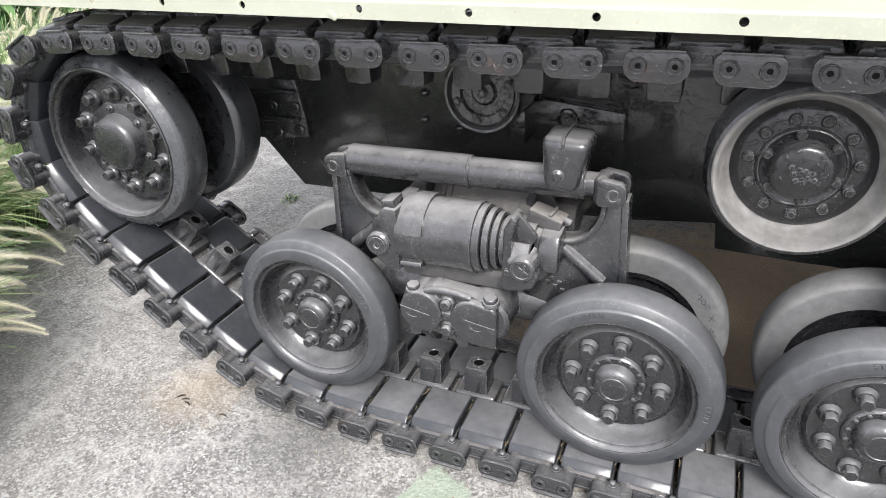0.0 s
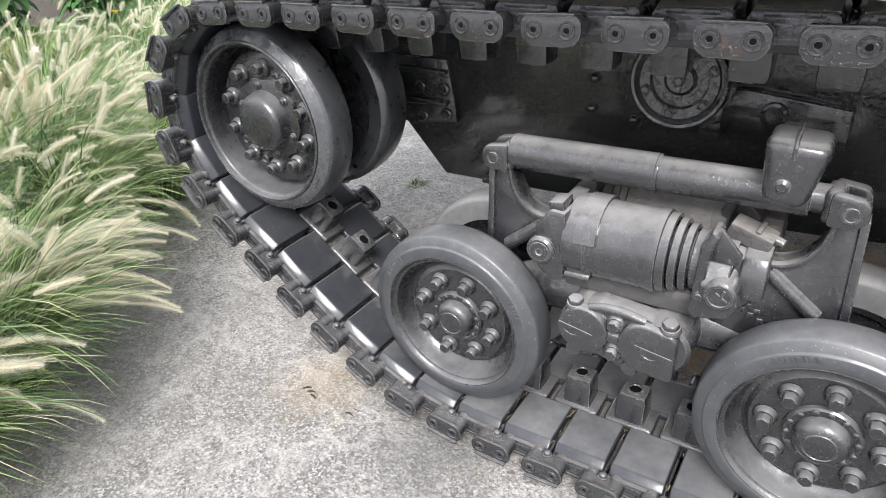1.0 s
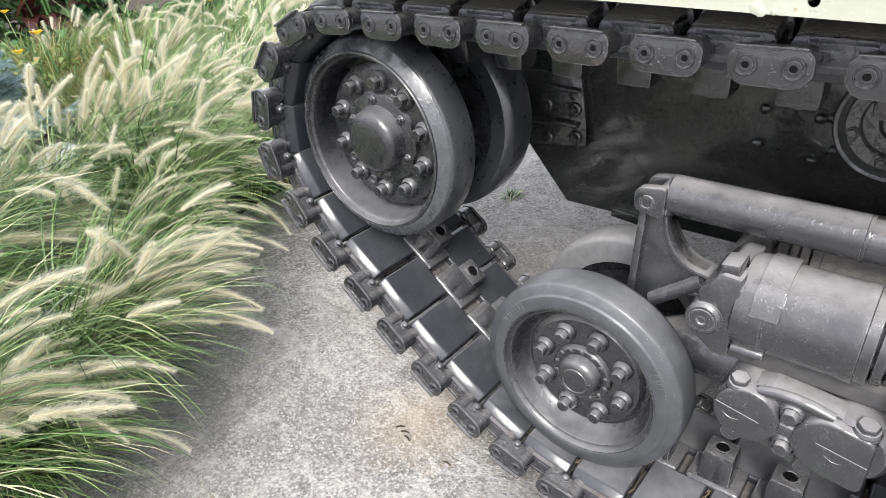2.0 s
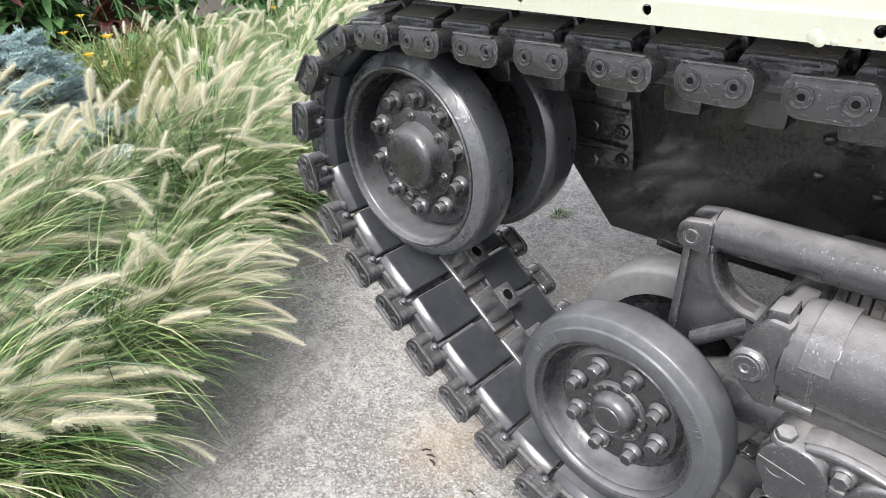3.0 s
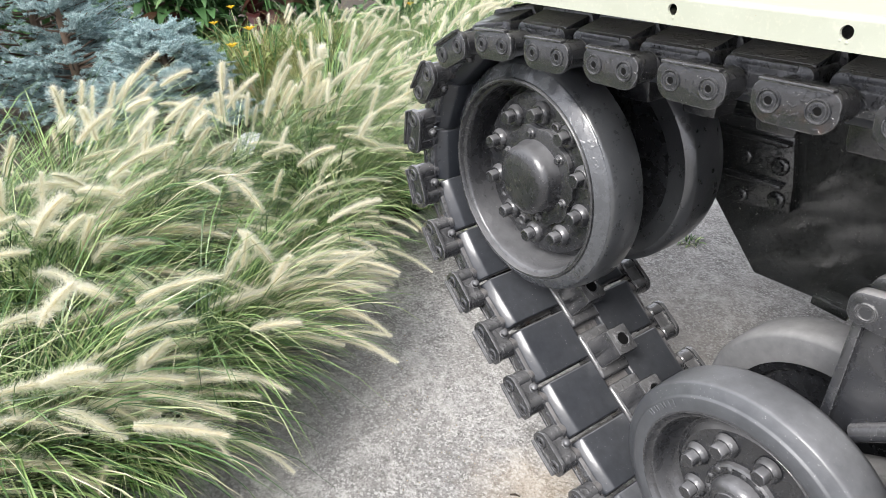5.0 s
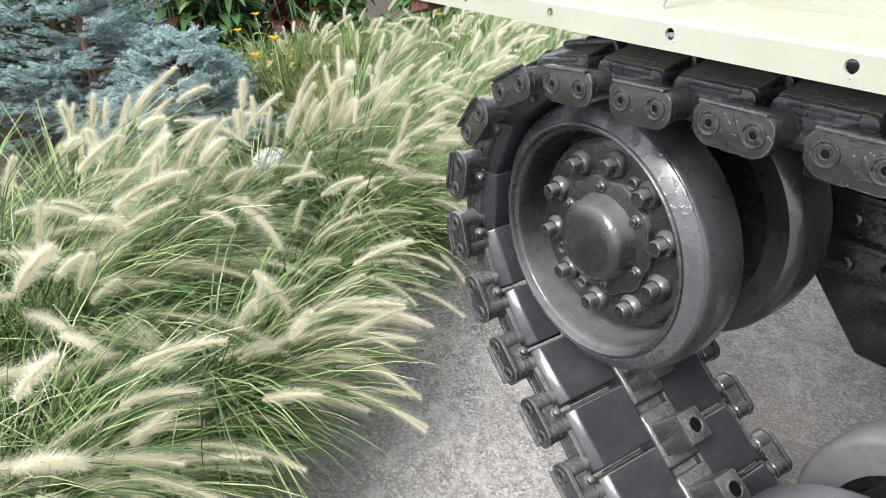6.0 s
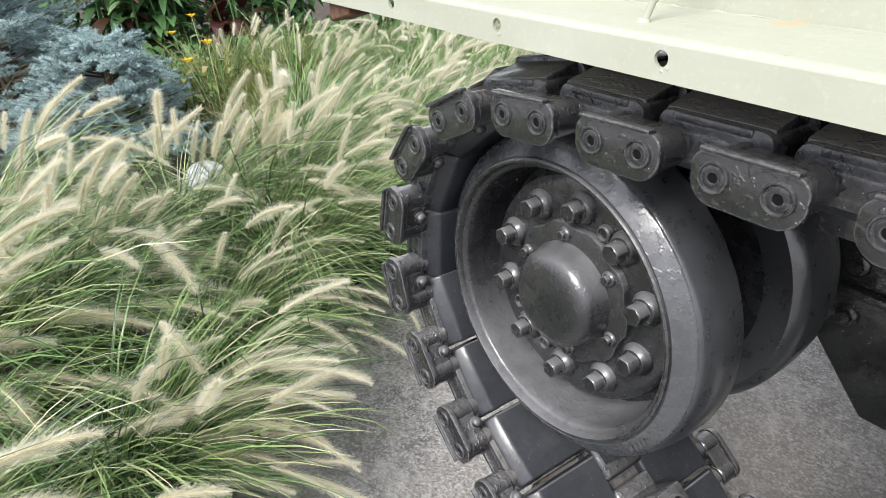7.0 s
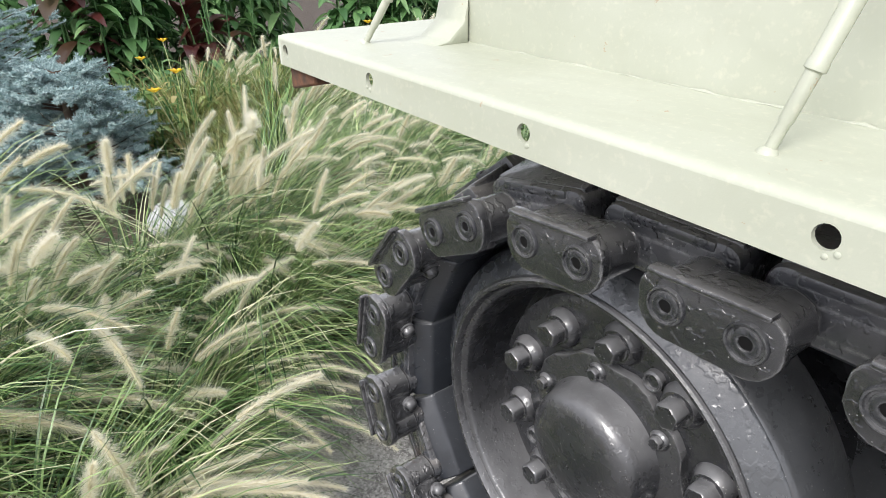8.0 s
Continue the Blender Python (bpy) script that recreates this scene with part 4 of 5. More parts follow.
        prism(bm, rounded([(0.812 + dx, 0.566), (0.826 + dx, 0.550), (0.836 + dx, 0.556), (0.838 + dx, 0.700), (0.852 + dx, 0.748), (0.839 + dx, 0.760), (0.818 + dx, 0.722)], [0.004] * 7, 3), yv - 0.082, yv - 0.020, 0.005, 3)
        part("end_plate", bm, cast, seat)
        bm = fresh()
        prism(bm, [(0.840 + dx, 0.752), (0.848 + dx, 0.758), (0.896 + dx, 0.704), (0.886 + dx, 0.680), (0.836 + dx, 0.680)], yv - 0.056, yv - 0.044, 0.004, 2)
        part("web", bm, cast, seat)
        bm = fresh()
        prism(bm, [(yv - 0.086, 0.592), (yv - 0.090, 0.640), (yv - 0.052, 0.678), (yv - 0.015, 0.682), (yv - 0.015, 0.592)], 0.828 + dx, 0.880 + dx, 0.006, 3, across)
        bmesh.ops.recalc_face_normals(bm, faces=bm.faces[:])
        part("shelf", bm, cast, seat)
        bm = fresh()
        prism(bm, rounded([(0.818 + dx, 0.566), (0.836 + dx, 0.552), (0.890 + dx, 0.566), (0.906 + dx, 0.600), (0.884 + dx, 0.640), (0.822 + dx, 0.640)], [0.010] * 6, 4), yv - 0.080, yv - 0.022, 0.005, 3)
        part("lobe", bm, cast, seat)
        bm = fresh()
        rod(bm, (0.870 + dx, yv - 0.100, 0.628), (0.870 + dx, yv + 0.020, 0.628), 0.0325, 32, 0.004)
        part("pivot_boss", bm, cast, seat)
        bm = fresh()
        t = bmesh.new()
        lathe(t, [(0.0285, 0.004), (0.0275, -0.0015), (0.022, -0.002), (0.021, 0.001), (0, 0.001)], seg=24)
        box(t, (0.004, -0.001, 0), (0.030, 0.005, 0.006), 0.0015, (0, 35, 0))
        box(t, (0.006, -0.001, 0.008), (0.006, 0.005, 0.020), 0.0015, (0, 20, 0))
        merge(bm, t, Matrix.Translation((0.870 + dx, yv - 0.1005, 0.628)))
        part("boss_face", bm, cast, seat)
        bm = fresh()
        bolt(bm, (0.830 + dx, yv - 0.080, 0.608), 0.009, 0.010, 1.4, 0.4)
        part("seat_bolt", bm, cast, seat)
        bm = fresh()
        prism(bm, [(yv - 0.046, 0.600), (yv - 0.042, 0.660), (yv - 0.022, 0.692), (yv + 0.045, 0.698), (yv + 0.045, 0.600)], 0.892 + dx, 0.944 + dx, 0.006, 3, across)
        bmesh.ops.recalc_face_normals(bm, faces=bm.faces[:])
        part("clamp", bm, cast, seat)
        bm = fresh()
        box(bm, (0.896 + dx, yv + 0.040, 0.712), (0.090, 0.060, 0.036), 0.005, (0, 16, -6), 2)
        box(bm, (0.910 + dx, yv + 0.040, 0.726), (0.010, 0.056, 0.014), 0.003, (0, 16, -6), 2)
        part("clamp", bm, M_DUSTY, seat)
        bm = fresh()
        rod(bm, (0.925 + dx, yv + 0.040, 0.712), (0.958 + dx, yv + 0.036, 0.702), 0.0115, 12, 0.002)
        part("clamp_bolt", bm, cast, seat)
    # centre bracket: a round cap and a square-ended cap joined by an arched bridge
    bm = fresh()
    outline = rounded([(0.548 + dx, 0.398), (0.600 + dx, 0.378), (0.650 + dx, 0.366), (0.690 + dx, 0.352), (0.722 + dx, 0.356), (0.740 + dx, 0.372), (0.796 + dx, 0.374), (0.798 + dx, 0.492), (0.735 + dx, 0.512), (0.620 + dx, 0.524), (0.548 + dx, 0.498)], [0.010] * 11, 3)
    prism(bm, outline, 0.104, 0.160, 0.006, 2)
    box(bm, (0.672 + dx, 0.17, 0.42), (0.25, 0.08, 0.12), 0.012)
    bracket = part("centre_bracket", bm, M_CAST, vehicle, "bolted black suspension centre bracket")
    bm = fresh()
    round_cap = [(0.588 + dx + 0.062 * math.cos(2 * math.pi * k / 36), 0.446 + 0.062 * math.sin(2 * math.pi * k / 36)) for k in range(36)]
    prism(bm, round_cap, 0.083, 0.112, 0.006, 3)
    left_cap = part("pivot_cap", bm, M_CAST, bracket)
    bm = fresh()
    square_cap = [(0.738 + dx + 0.066 * math.cos(radians(95 + 170 * k / 20)), 0.440 + 0.066 * math.sin(radians(95 + 170 * k / 20))) for k in range(21)]
    prism(bm, [*square_cap, (0.796 + dx, 0.368), (0.804 + dx, 0.380), (0.804 + dx, 0.485), (0.794 + dx, 0.496)], 0.083, 0.135, 0.007, 3)
    right_cap = part("pivot_cap", bm, M_CAST, bracket)
    for cap, cx, cz, lean in ((left_cap, 0.572 + dx, 0.449, 11), (right_cap, 0.757 + dx, 0.442, 9)):
        bm = fresh()
        box(bm, (cx, 0.0828, cz), (0.088, 0.003, 0.0042), 0.0012, (0, lean, 0))
        part("raised_bar", bm, M_CAST, cap)
        bm = fresh()
        tube(bm, [(cx - 0.026 + 0.008 * k, 0.0831, cz - 0.012 - 0.0016 * k - 0.006 * math.sin(math.pi * k / 4)) for k in range(5)], [0.0004, 0.0011, 0.0014, 0.0011, 0.0004], 6)
        part("raised_bar", bm, M_CAST, cap)
    for cap, cx, cz, r in ((left_cap, 0.566 + dx, 0.382, 0.021), (bracket, 0.705 + dx, 0.370, 0.020)):
        bm = fresh()
        lathe(bm, [(r, 0.125), (r, 0.098), (r * 0.85, 0.091), (0, 0.090)], (cx, 0, cz), 18)
        part("lug", bm, M_CAST, cap)
    bm = fresh()
    arch = [(0.600 + dx, 0.506), (0.628 + dx, 0.514), (0.660 + dx, 0.516), (0.690 + dx, 0.514), (0.730 + dx, 0.506)]
    tube(bm, [(x, 0.100, z) for x, z in arch], [0.010, 0.012, 0.012, 0.012, 0.010], 10)
    part("arch_rib", bm, M_CAST, bracket)
    bm = fresh()
    box(bm, (0.664 + dx, 0.100, 0.441), (0.040, 0.022, 0.026), 0.005, (0, 6, 0))
    part("bridge", bm, M_CAST, bracket)
    for cx, cz in ((0.663 + dx, 0.480), (0.662 + dx, 0.400)):
        bm = fresh()
        bolt(bm, (cx, 0.103, cz), 0.0165, 0.024, 1.45, 0.3)
        part("bracket_bolt", bm, M_CAST, bracket)
    for cx in (0.562 + dx, 0.782 + dx):
        bm = fresh()
        t = bmesh.new()
        bolt(t, (0, 0, 0), 0.020, 0.020, 1.25, 0.2)
        merge(bm, t, pose(cx, 0.108, 0.500, -82, 0, 0))
        rod(bm, (cx, 0.108, 0.44), (cx, 0.108, 0.498), 0.024, 20, 0.003)
        part("bracket_bolt", bm, M_CAST, bracket)
    # rounded cross tubes behind it and the beam that carries the whole bogie
    bm = fresh()
    rod(bm, (0.669 + dx, 0.185, 0.462), (0.669 + dx, 0.60, 0.462), 0.080, 40, 0.01)
    box(bm, (0.677 + dx, 0.28, 0.545), (0.34, 0.26, 0.06), 0.015)
    box(bm, (0.677 + dx, 0.50, 0.60), (0.40, 0.18, 0.22), 0.02)
    part("carrier_beam", bm, M_DUSTY, vehicle)


bogie(0.0)
bogie(1.445)


# ---- hull ----
hull_outline = [(-0.098, 0.539), (-0.215, 0.674), (-0.36, 0.842), (-0.50, 1.20), (3.2, 1.20), (3.2, 0.50), (1.52, 0.495), (1.30, 0.503), (1.292, 0.583), (1.05, 0.56), (0.6, 0.545)]
bm = fresh()
prism(bm, hull_outline, 0.585, 2.2, 0.006, 2)
hull = part("hull", bm, M_HULL, vehicle, "black painted hull side with a slanted end plate")
bm = fresh()
prism(bm, [(-0.30, 0.712), (-0.185, 0.710), (-0.034, 0.730), (-0.040, 0.80), (-0.062, 0.925), (-0.30, 0.925)], 0.568, 0.586, 0.004, 2)
bracket_h = part("bracket", bm, M_HULL, hull, "bolted idler bracket with two ribs")
for z in (0.792, 0.890):
    bm = fresh()
    prism(bm, [(-0.30, z - 0.014), (-0.060, z - 0.010), (-0.055, z + 0.004), (-0.30, z + 0.010)], 0.548, 0.566, 0.006, 3)
    part("rib", bm, M_HULL, bracket_h)
for x, z in ((-0.160, 0.736), (-0.070, 0.752), (-0.076, 0.832), (-0.165, 0.832)):
    bm = fresh()
    bolt(bm, (x, 0.568, z), 0.0135, 0.016, 1.6, x * 20)
    part("bracket_bolt", bm, M_HULL, bracket_h)
for x, z in ((0.405, 0.905), (0.405, 0.985), (0.52, 0.90), (0.40, 0.82), (0.52, 0.80), (0.545, 0.905), (0.56, 0.83), (0.78, 0.80)):
    bm = fresh()
    lathe(bm, [(0.014, 0.586), (0.013, 0.578), (0.007, 0.573), (0, 0.572)], (x, 0, z), 16)
    part("rivet", bm, M_HULL, hull)
bm = fresh()
prism(bm, [(0.62, 0.905), (0.80, 0.915), (1.02, 0.888), (1.02, 0.80), (0.62, 0.80)], 0.560, 0.587, 0.004, 2)
lathe(bm, [(0.032, 0.562), (0.030, 0.552), (0.022, 0.550), (0.020, 0.558), (0, 0.558)], (0.86, 0, 0.862), 24)
box(bm, (0.735, 0.53, 0.85), (0.05, 0.10, 0.10), 0.01)
part("mount_plate", bm, M_HULL, hull)
bm = fresh()
box(bm, (0.112, 0.560, 0.566), (0.082, 0.055, 0.026), 0.004, (0, 5, 0))
part("tow_tab", bm, M_HULL, hull)

# Unseen far-side running gear, simplified; added to hold back light below the hull.
bm = fresh()
prism(bm, [(-0.40, 1.195), (3.2, 1.195), (3.2, 1.10), (-0.40, 1.10), (-0.62, 0.98), (-0.69, 0.82), (-0.62, 0.64), (0.02, 0.10), (0.30, 0.055), (3.2, 0.055), (3.2, GROUND), (0.1, GROUND), (-0.70, 0.58), (-0.78, 0.82), (-0.70, 1.03)], 2.2, 2.76, 0.01, 2)
part("unseen_far_track", bm, M_LINK, hull)
for x, z, r in ((-0.415, 0.822, 0.275), (0.21, 0.334, 0.26), (1.11, 0.318, 0.26), (1.692, 0.318, 0.26), (2.57, 0.318, 0.26)):
    bm = fresh()
    lathe(bm, [(0, 2.30), (r * 0.6, 2.30), (r * 0.72, 2.28), (r * 0.97, 2.26), (r, 2.29), (r, 2.66), (r * 0.97, 2.70), (0, 2.70)], (x, 0, z), 40)
    part("unseen_far_wheel", bm, M_RUBBER, hull)
# fender and body side, slightly out of line with the track
FEND = Matrix.Translation((0, -0.05, 1.2505)) @ pose(0, 0, 0, 0, 0.80, -1.43)
X0, X1 = -0.862, 3.2
HOLES = [-0.842, -0.625, -0.387, -0.157, 0.066, 0.292, 0.577, 0.807, 1.038, 1.266, *[1.497 + 0.231 * k for k in range(7)]]
bm = fresh()


def lip_face(y, flip):
    """The lip's upright face with round holes in it."""
    z0, z1, h = -0.0195, 0.012, 0.012
    cuts = []
    for x in HOLES:
        sq = [(h * math.copysign(min(1, abs(1.42 * math.cos(a))), math.cos(a)), h * math.copysign(min(1, abs(1.42 * math.sin(a))), math.sin(a))) for a in (2 * math.pi * k / 16 for k in range(16))]
        ci = [(0.0075 * math.cos(a), 0.0075 * math.sin(a)) for a in (2 * math.pi * k / 16 for k in range(16))]
        so = [bm.verts.new((x + a, y, q)) for a, q in sq]
        co = [bm.verts.new((x + a, y, q)) for a, q in ci]
        for k in range(16):
            j = (k + 1) % 16
            bm.faces.new((so[k], so[j], co[j], co[k]))
        bm.faces.new([bm.verts.new((x + a, y, q)) for a, q in ((-h, z0), (h, z0), (h, -h), (-h, -h))])
        cuts.append((x, co))
    xs = [X0, *[x + s * h for x in HOLES for s in (-1, 1)], X1]
    for a, q in zip(xs[::2], xs[1::2]):
        bm.faces.new([bm.verts.new((u, y, v)) for u, v in ((a, z0), (q, z0), (q, z1), (a, z1))])
    return cuts


front, back = lip_face(0.0, False), lip_face(0.004, True)
for (x, a), (x2, q) in zip(front, back):
    for k in range(16):
        j = (k + 1) % 16
        bm.faces.new((a[k], a[j], q[j], q[k]))
bend = [(0.010 - 0.010 * math.cos(radians(90 * k / 6)), 0.012 + 0.006 * math.sin(radians(90 * k / 6))) for k in range(7)]
prof = [*bend, (0.60, 0.018), (0.60, 0.014), (0.012, 0.014), (0.004, 0.012)]
for (y0, z0), (y1, z1) in zip(prof, prof[1:]):
    bm.faces.new([bm.verts.new(v) for v in ((X0, y0, z0), (X1, y0, z0), (X1, y1, z1), (X0, y1, z1))])
bm.faces.new([bm.verts.new(v) for v in ((X0, 0, -0.0195), (X1, 0, -0.0195), (X1, 0.004, -0.0195), (X0, 0.004, -0.0195))])
bmesh.ops.remove_doubles(bm, verts=bm.verts[:], dist=0.0004)
bmesh.ops.recalc_face_normals(bm, faces=bm.faces[:])
fender = part("fender", bm, M_PALE, vehicle, "pale green sheet fender with a drilled lip", FEND)
bm = fresh()
box(bm, (X0 - 0.0021, 0.302, -0.0015), (0.004, 0.60, 0.036), 0.001)
part("end_lip", bm, M_PALE, fender)
bm = fresh()
prism(bm, [(X0 + 0.010, 0.016), (X0 + 0.010, -0.052), (X0 + 0.085, -0.034), (X0 + 0.085, 0.016)], 0.008, 0.05, 0.003, 1)
part("stay", bm, M_RUST, fender, "dark rusty stay under the fender")
bm = fresh()
for dx, dz, r in ((0, 0.004, 0.0095), (0.006, -0.001, 0.0070), (0.022, 0.0, 0.0045)):
    lathe(bm, [(r, 0.002), (r * 0.95, -0.0006), (r * 0.6, -0.0018), (0, -0.0022)], (0.512 + dx, 0, -0.016 + dz), 14)
part("weld_blob", bm, M_PALE, fender, "lump of old weld under paint")
bm = fresh()
for x in HOLES[:9]:
    bm = fresh()
    for _ in range(2):
        a, r = random.uniform(-2.4, -0.7), random.uniform(0.0016, 0.0028)
        lathe(bm, [(r, 0.0005), (r * 0.8, -0.0005), (r * 0.4, -0.0009), (0, -0.0010)], (x + 0.0105 * math.cos(a), 0, 0.0105 * math.sin(a)), 9)
    part("paint_lump", bm, M_PALE, fender, "lumps of paint at a drilled hole")
bm = fresh()
wall_plan = rounded([(-0.70, 0.16), (3.2, 0.16), (3.2, 2.2), (-0.70, 2.2)], [0.035, 0.01, 0.01, 0.01], 6)
t = bmesh.new()
f = t.faces.new([t.verts.new((x, y, 0.0205)) for x, y in wall_plan])
ext = bmesh.ops.extrude_face_region(t, geom=[f])
bmesh.ops.translate(t, vec=(0, 0, 0.75), verts=[v for v in ext["geom"] if isinstance(v, bmesh.types.BMVert)])
bmesh.ops.recalc_face_normals(t, faces=t.faces[:])
merge(bm, t)
body = part("body_side", bm, M_PALE, vehicle, "pale green painted body wall", FEND @ Matrix.Translation((0, 0, -0.004)))
bm = fresh()
seam = random.Random(8)
tube(bm, [(-0.69 + 0.014 * k, 0.1592 - 0.002 * seam.random(), 0.0208 + 0.002 * seam.random()) for k in range(150)], [0.0005 + 0.0016 * seam.random() ** 3 for k in range(150)], 8)
part("weld_seam", bm, M_PALE, body, "uneven painted weld seam along the wall's foot")
bm = fresh()
prism(bm, [(0.158, 0.0205), (0.158, 0.075), (0.150, 0.045), (0.128, 0.026), (0.10, 0.0205)], -0.72, -0.66, 0.003, 2, Matrix(((0, 1, 0, 0), (1, 0, 0, 0), (0, 0, 1, 0), (0, 0, 0, 1))))
bmesh.ops.recalc_face_normals(bm, faces=bm.faces[:])
part("gusset", bm, M_PALE, body)
for x, y, tip in ((-0.222, 0.050, (0.066, 0.082, 0.340)), (-0.735, 0.058, (0.200, 0.100, 0.340))):
    bm = fresh()
    a, q = Vector((x, y, 0.020)), Vector((x + tip[0], y + tip[1], 0.020 + tip[2]))
    tube(bm, [a, a.lerp(q, 0.06), a.lerp(q, 0.065), a.lerp(q, 0.15), a.lerp(q, 0.153), a.lerp(q, 0.166), a.lerp(q, 0.169), q], [0.0036, 0.0038, 0.0046, 0.0048, 0.0066, 0.0066, 0.0060, 0.0078], 14)
    lathe(bm, [(0.0070, 0), (0.006, -0.003), (0.003, -0.005), (0, -0.005)], seg=16, m=pose(x, y, 0.021, -90))
    part("stay_rod", bm, M_PALE, body, "thin pale green stay rod")

# ---- fountain grass ----
rng = np.random.default_rng(5)


def blades(count, radius, length, lean, seed, width=0.0045, segs=7, spread=1.0, material=None):
    """Arching blades from one crown; lean: the wind's push (x, y)."""
    r = np.random.default_rng(seed)
    verts, faces = [], []
    for _ in range(count):
        a = r.uniform(0, 2 * math.pi)
        d = radius * math.sqrt(r.uniform())
        base = Vector((d * math.cos(a), d * math.sin(a), -0.01))
        out = Vector((math.cos(a) + r.normal(0, 0.5), math.sin(a) + r.normal(0, 0.5), 0))
        out = (out * 0.7 + Vector((lean[0], lean[1], 0))).normalized()
        side = Vector((-out.y, out.x, 0))
        tilt, bend = r.uniform(0.02, 0.55) * spread, r.uniform(0.9, 2.4) * spread
        total, w = length * r.uniform(0.55, 1.1), width * r.uniform(0.6, 1.25)
        twist = r.normal(0, 0.5)
        p = base.copy()
        for k in range(segs + 1):
            u = k / segs
            th = tilt + bend * u ** 1.4
            half = w * 0.5 * (1 - u) ** 0.6 + 0.0002
            s = (side * math.cos(twist * u) + Vector((0, 0, 1)) * math.sin(twist * u)) * half
            verts += [p - s, p + s]
            if k:
                n = len(verts)
                faces.append((n - 4, n - 3, n - 1, n - 2))
            p = p + (out * math.sin(th) + Vector((0, 0, math.cos(th)))) * (total / segs)
    me = bpy.data.meshes.new("blades")
    me.from_pydata(verts, [], faces)
    me.materials.append(material or M_BLADE)
    me.shade_smooth()
    return me


def plume_mesh(seed, length, stem, bow):
    """A stem that arches over and ends in a bristly foxtail."""
    r = np.random.default_rng(seed)
    pts, p, th = [], Vector((0, 0, 0)), r.uniform(0.05, 0.3)
    steps = 14
    for k in range(steps + 1):
        pts.append(p.copy())
        p = p + Vector((math.sin(th), 0, math.cos(th))) * (stem / steps)
        th += bow * 0.5 / steps * (1.0 + 1.2 * k / steps)
    verts, faces = [], []
    for k, q in enumerate(pts):
        w = 0.0011
        verts += [q + Vector((0, -w, 0)), q + Vector((0, w, 0)), q + Vector((w, 0, w))]
        if k:
            n = len(verts) - 6
            for j in range(3):
                i = (j + 1) % 3
                faces.append((n + j, n + i, n + 3 + i, n + 3 + j))
    stem_faces = len(faces)
    ears, q = [], pts[-1].copy()
    for k in range(11):
        ears.append((q.copy(), Vector((math.sin(th), 0, math.cos(th)))))
        q = q + ears[-1][1] * (length / 10)
        th += bow * 0.45 / 10
    for k, (q, d) in enumerate(ears):
        u = k / 10
        rad = 0.0026 * math.sin(math.pi * min(0.97, 0.12 + 0.82 * u)) ** 0.6 + 0.0008
        s = Vector((0, 1, 0))
        n2 = d.cross(s)
        start = len(verts)
        verts += [q + (s * math.cos(a) + n2 * math.sin(a)) * rad for a in (2 * math.pi * j / 6 for j in range(6))]
        if k:
            for j in range(6):
                i = (j + 1) % 6
                faces.append((start - 6 + j, start - 6 + i, start + i, start + j))
    for k in range(1900):
        u = r.uniform(0.0, 1.0)
        i = min(9, int(u * 10))
        q = ears[i][0].lerp(ears[i + 1][0], u * 10 - i)
        d = ears[i][1]
        a = r.uniform(0, 2 * math.pi)
        s = Vector((0, 1, 0))
        o = s * math.cos(a) + d.cross(s) * math.sin(a)
        size = math.sin(math.pi * (0.12 + 0.80 * u)) ** 0.5
        long, wide = (0.022, 0.00062) if k < 1000 else (0.042, 0.00034)
        tip = q + (o * r.uniform(0.6, 1.0) + d * r.uniform(0.25, 0.95)).normalized() * (long * size * r.uniform(0.5, 1.2))
        b0 = q + o * 0.002
        t = d.cross(o) * wide
        n = len(verts)
        verts += [b0 - t, b0 + t, tip]
        faces.append((n, n + 1, n + 2))
    me = bpy.data.meshes.new("plume")
    me.from_pydata(verts, [], faces)
    me.materials.append(M_PLUME)
    me.materials.append(M_BLADE)
    me.polygons.foreach_set("material_index", [1 if i < stem_faces else 0 for i in range(len(faces))])
    me.shade_smooth()
    return me


ARCHED = [plume_mesh(40 + k, 0.185 + 0.020 * (k % 5), 0.50 + 0.065 * (k % 6), 1.25 + 0.16 * (k % 5)) for k in range(14)]
UPRIGHT = [plume_mesh(80 + k, 0.14 + 0.014 * (k % 4), 0.58 + 0.06 * (k % 5), 0.25 + 0.16 * (k % 5)) for k in range(8)]
DROOP = [plume_mesh(60 + k, 0.20 + 0.022 * (k % 4), 0.50 + 0.05 * (k % 5), 1.20 + 0.14 * (k % 4)) for k in range(8)]
CLUMPS = [blades(760, 0.11, 0.94, (0.55, 0.57), 70 + k, 0.0076) for k in range(5)]


def grass_clump(x, y, size, turn, seed, plumes, upright=0.0, heading=0.80, fan=0.85):
    """upright: the share of plumes that stand up straight."""
    r = np.random.default_rng(seed)
    g = new("fountain_grass")
    g.matrix_basis = pose(x, y, GROUND + 0.03, 0, 0, turn) @ Matrix.Diagonal((size, size, size * 0.96, 1))
    tagged(g, "clump of green fountain grass with cream bottlebrush plumes", "ornamental grass", "fountain grass clumps")
    part("leaves", CLUMPS[seed % len(CLUMPS)], None, g)
    for _ in range(plumes):
        a = r.normal(heading, fan) + radians(-turn)
        d = 0.10 * math.sqrt(r.uniform())
        s = r.uniform(0.85, 1.15)
        stands = r.uniform() < upright
        m = pose(d * math.cos(a), d * math.sin(a), 0, r.normal(0, 9), r.normal(-2, 12), math.degrees(a)) @ Matrix.Diagonal((s, s, s, 1))
        kinds = UPRIGHT if stands else DROOP if fan < 0.5 else ARCHED
        part("plume", kinds[int(r.integers(len(kinds)))], None, g, "", m)
    return g


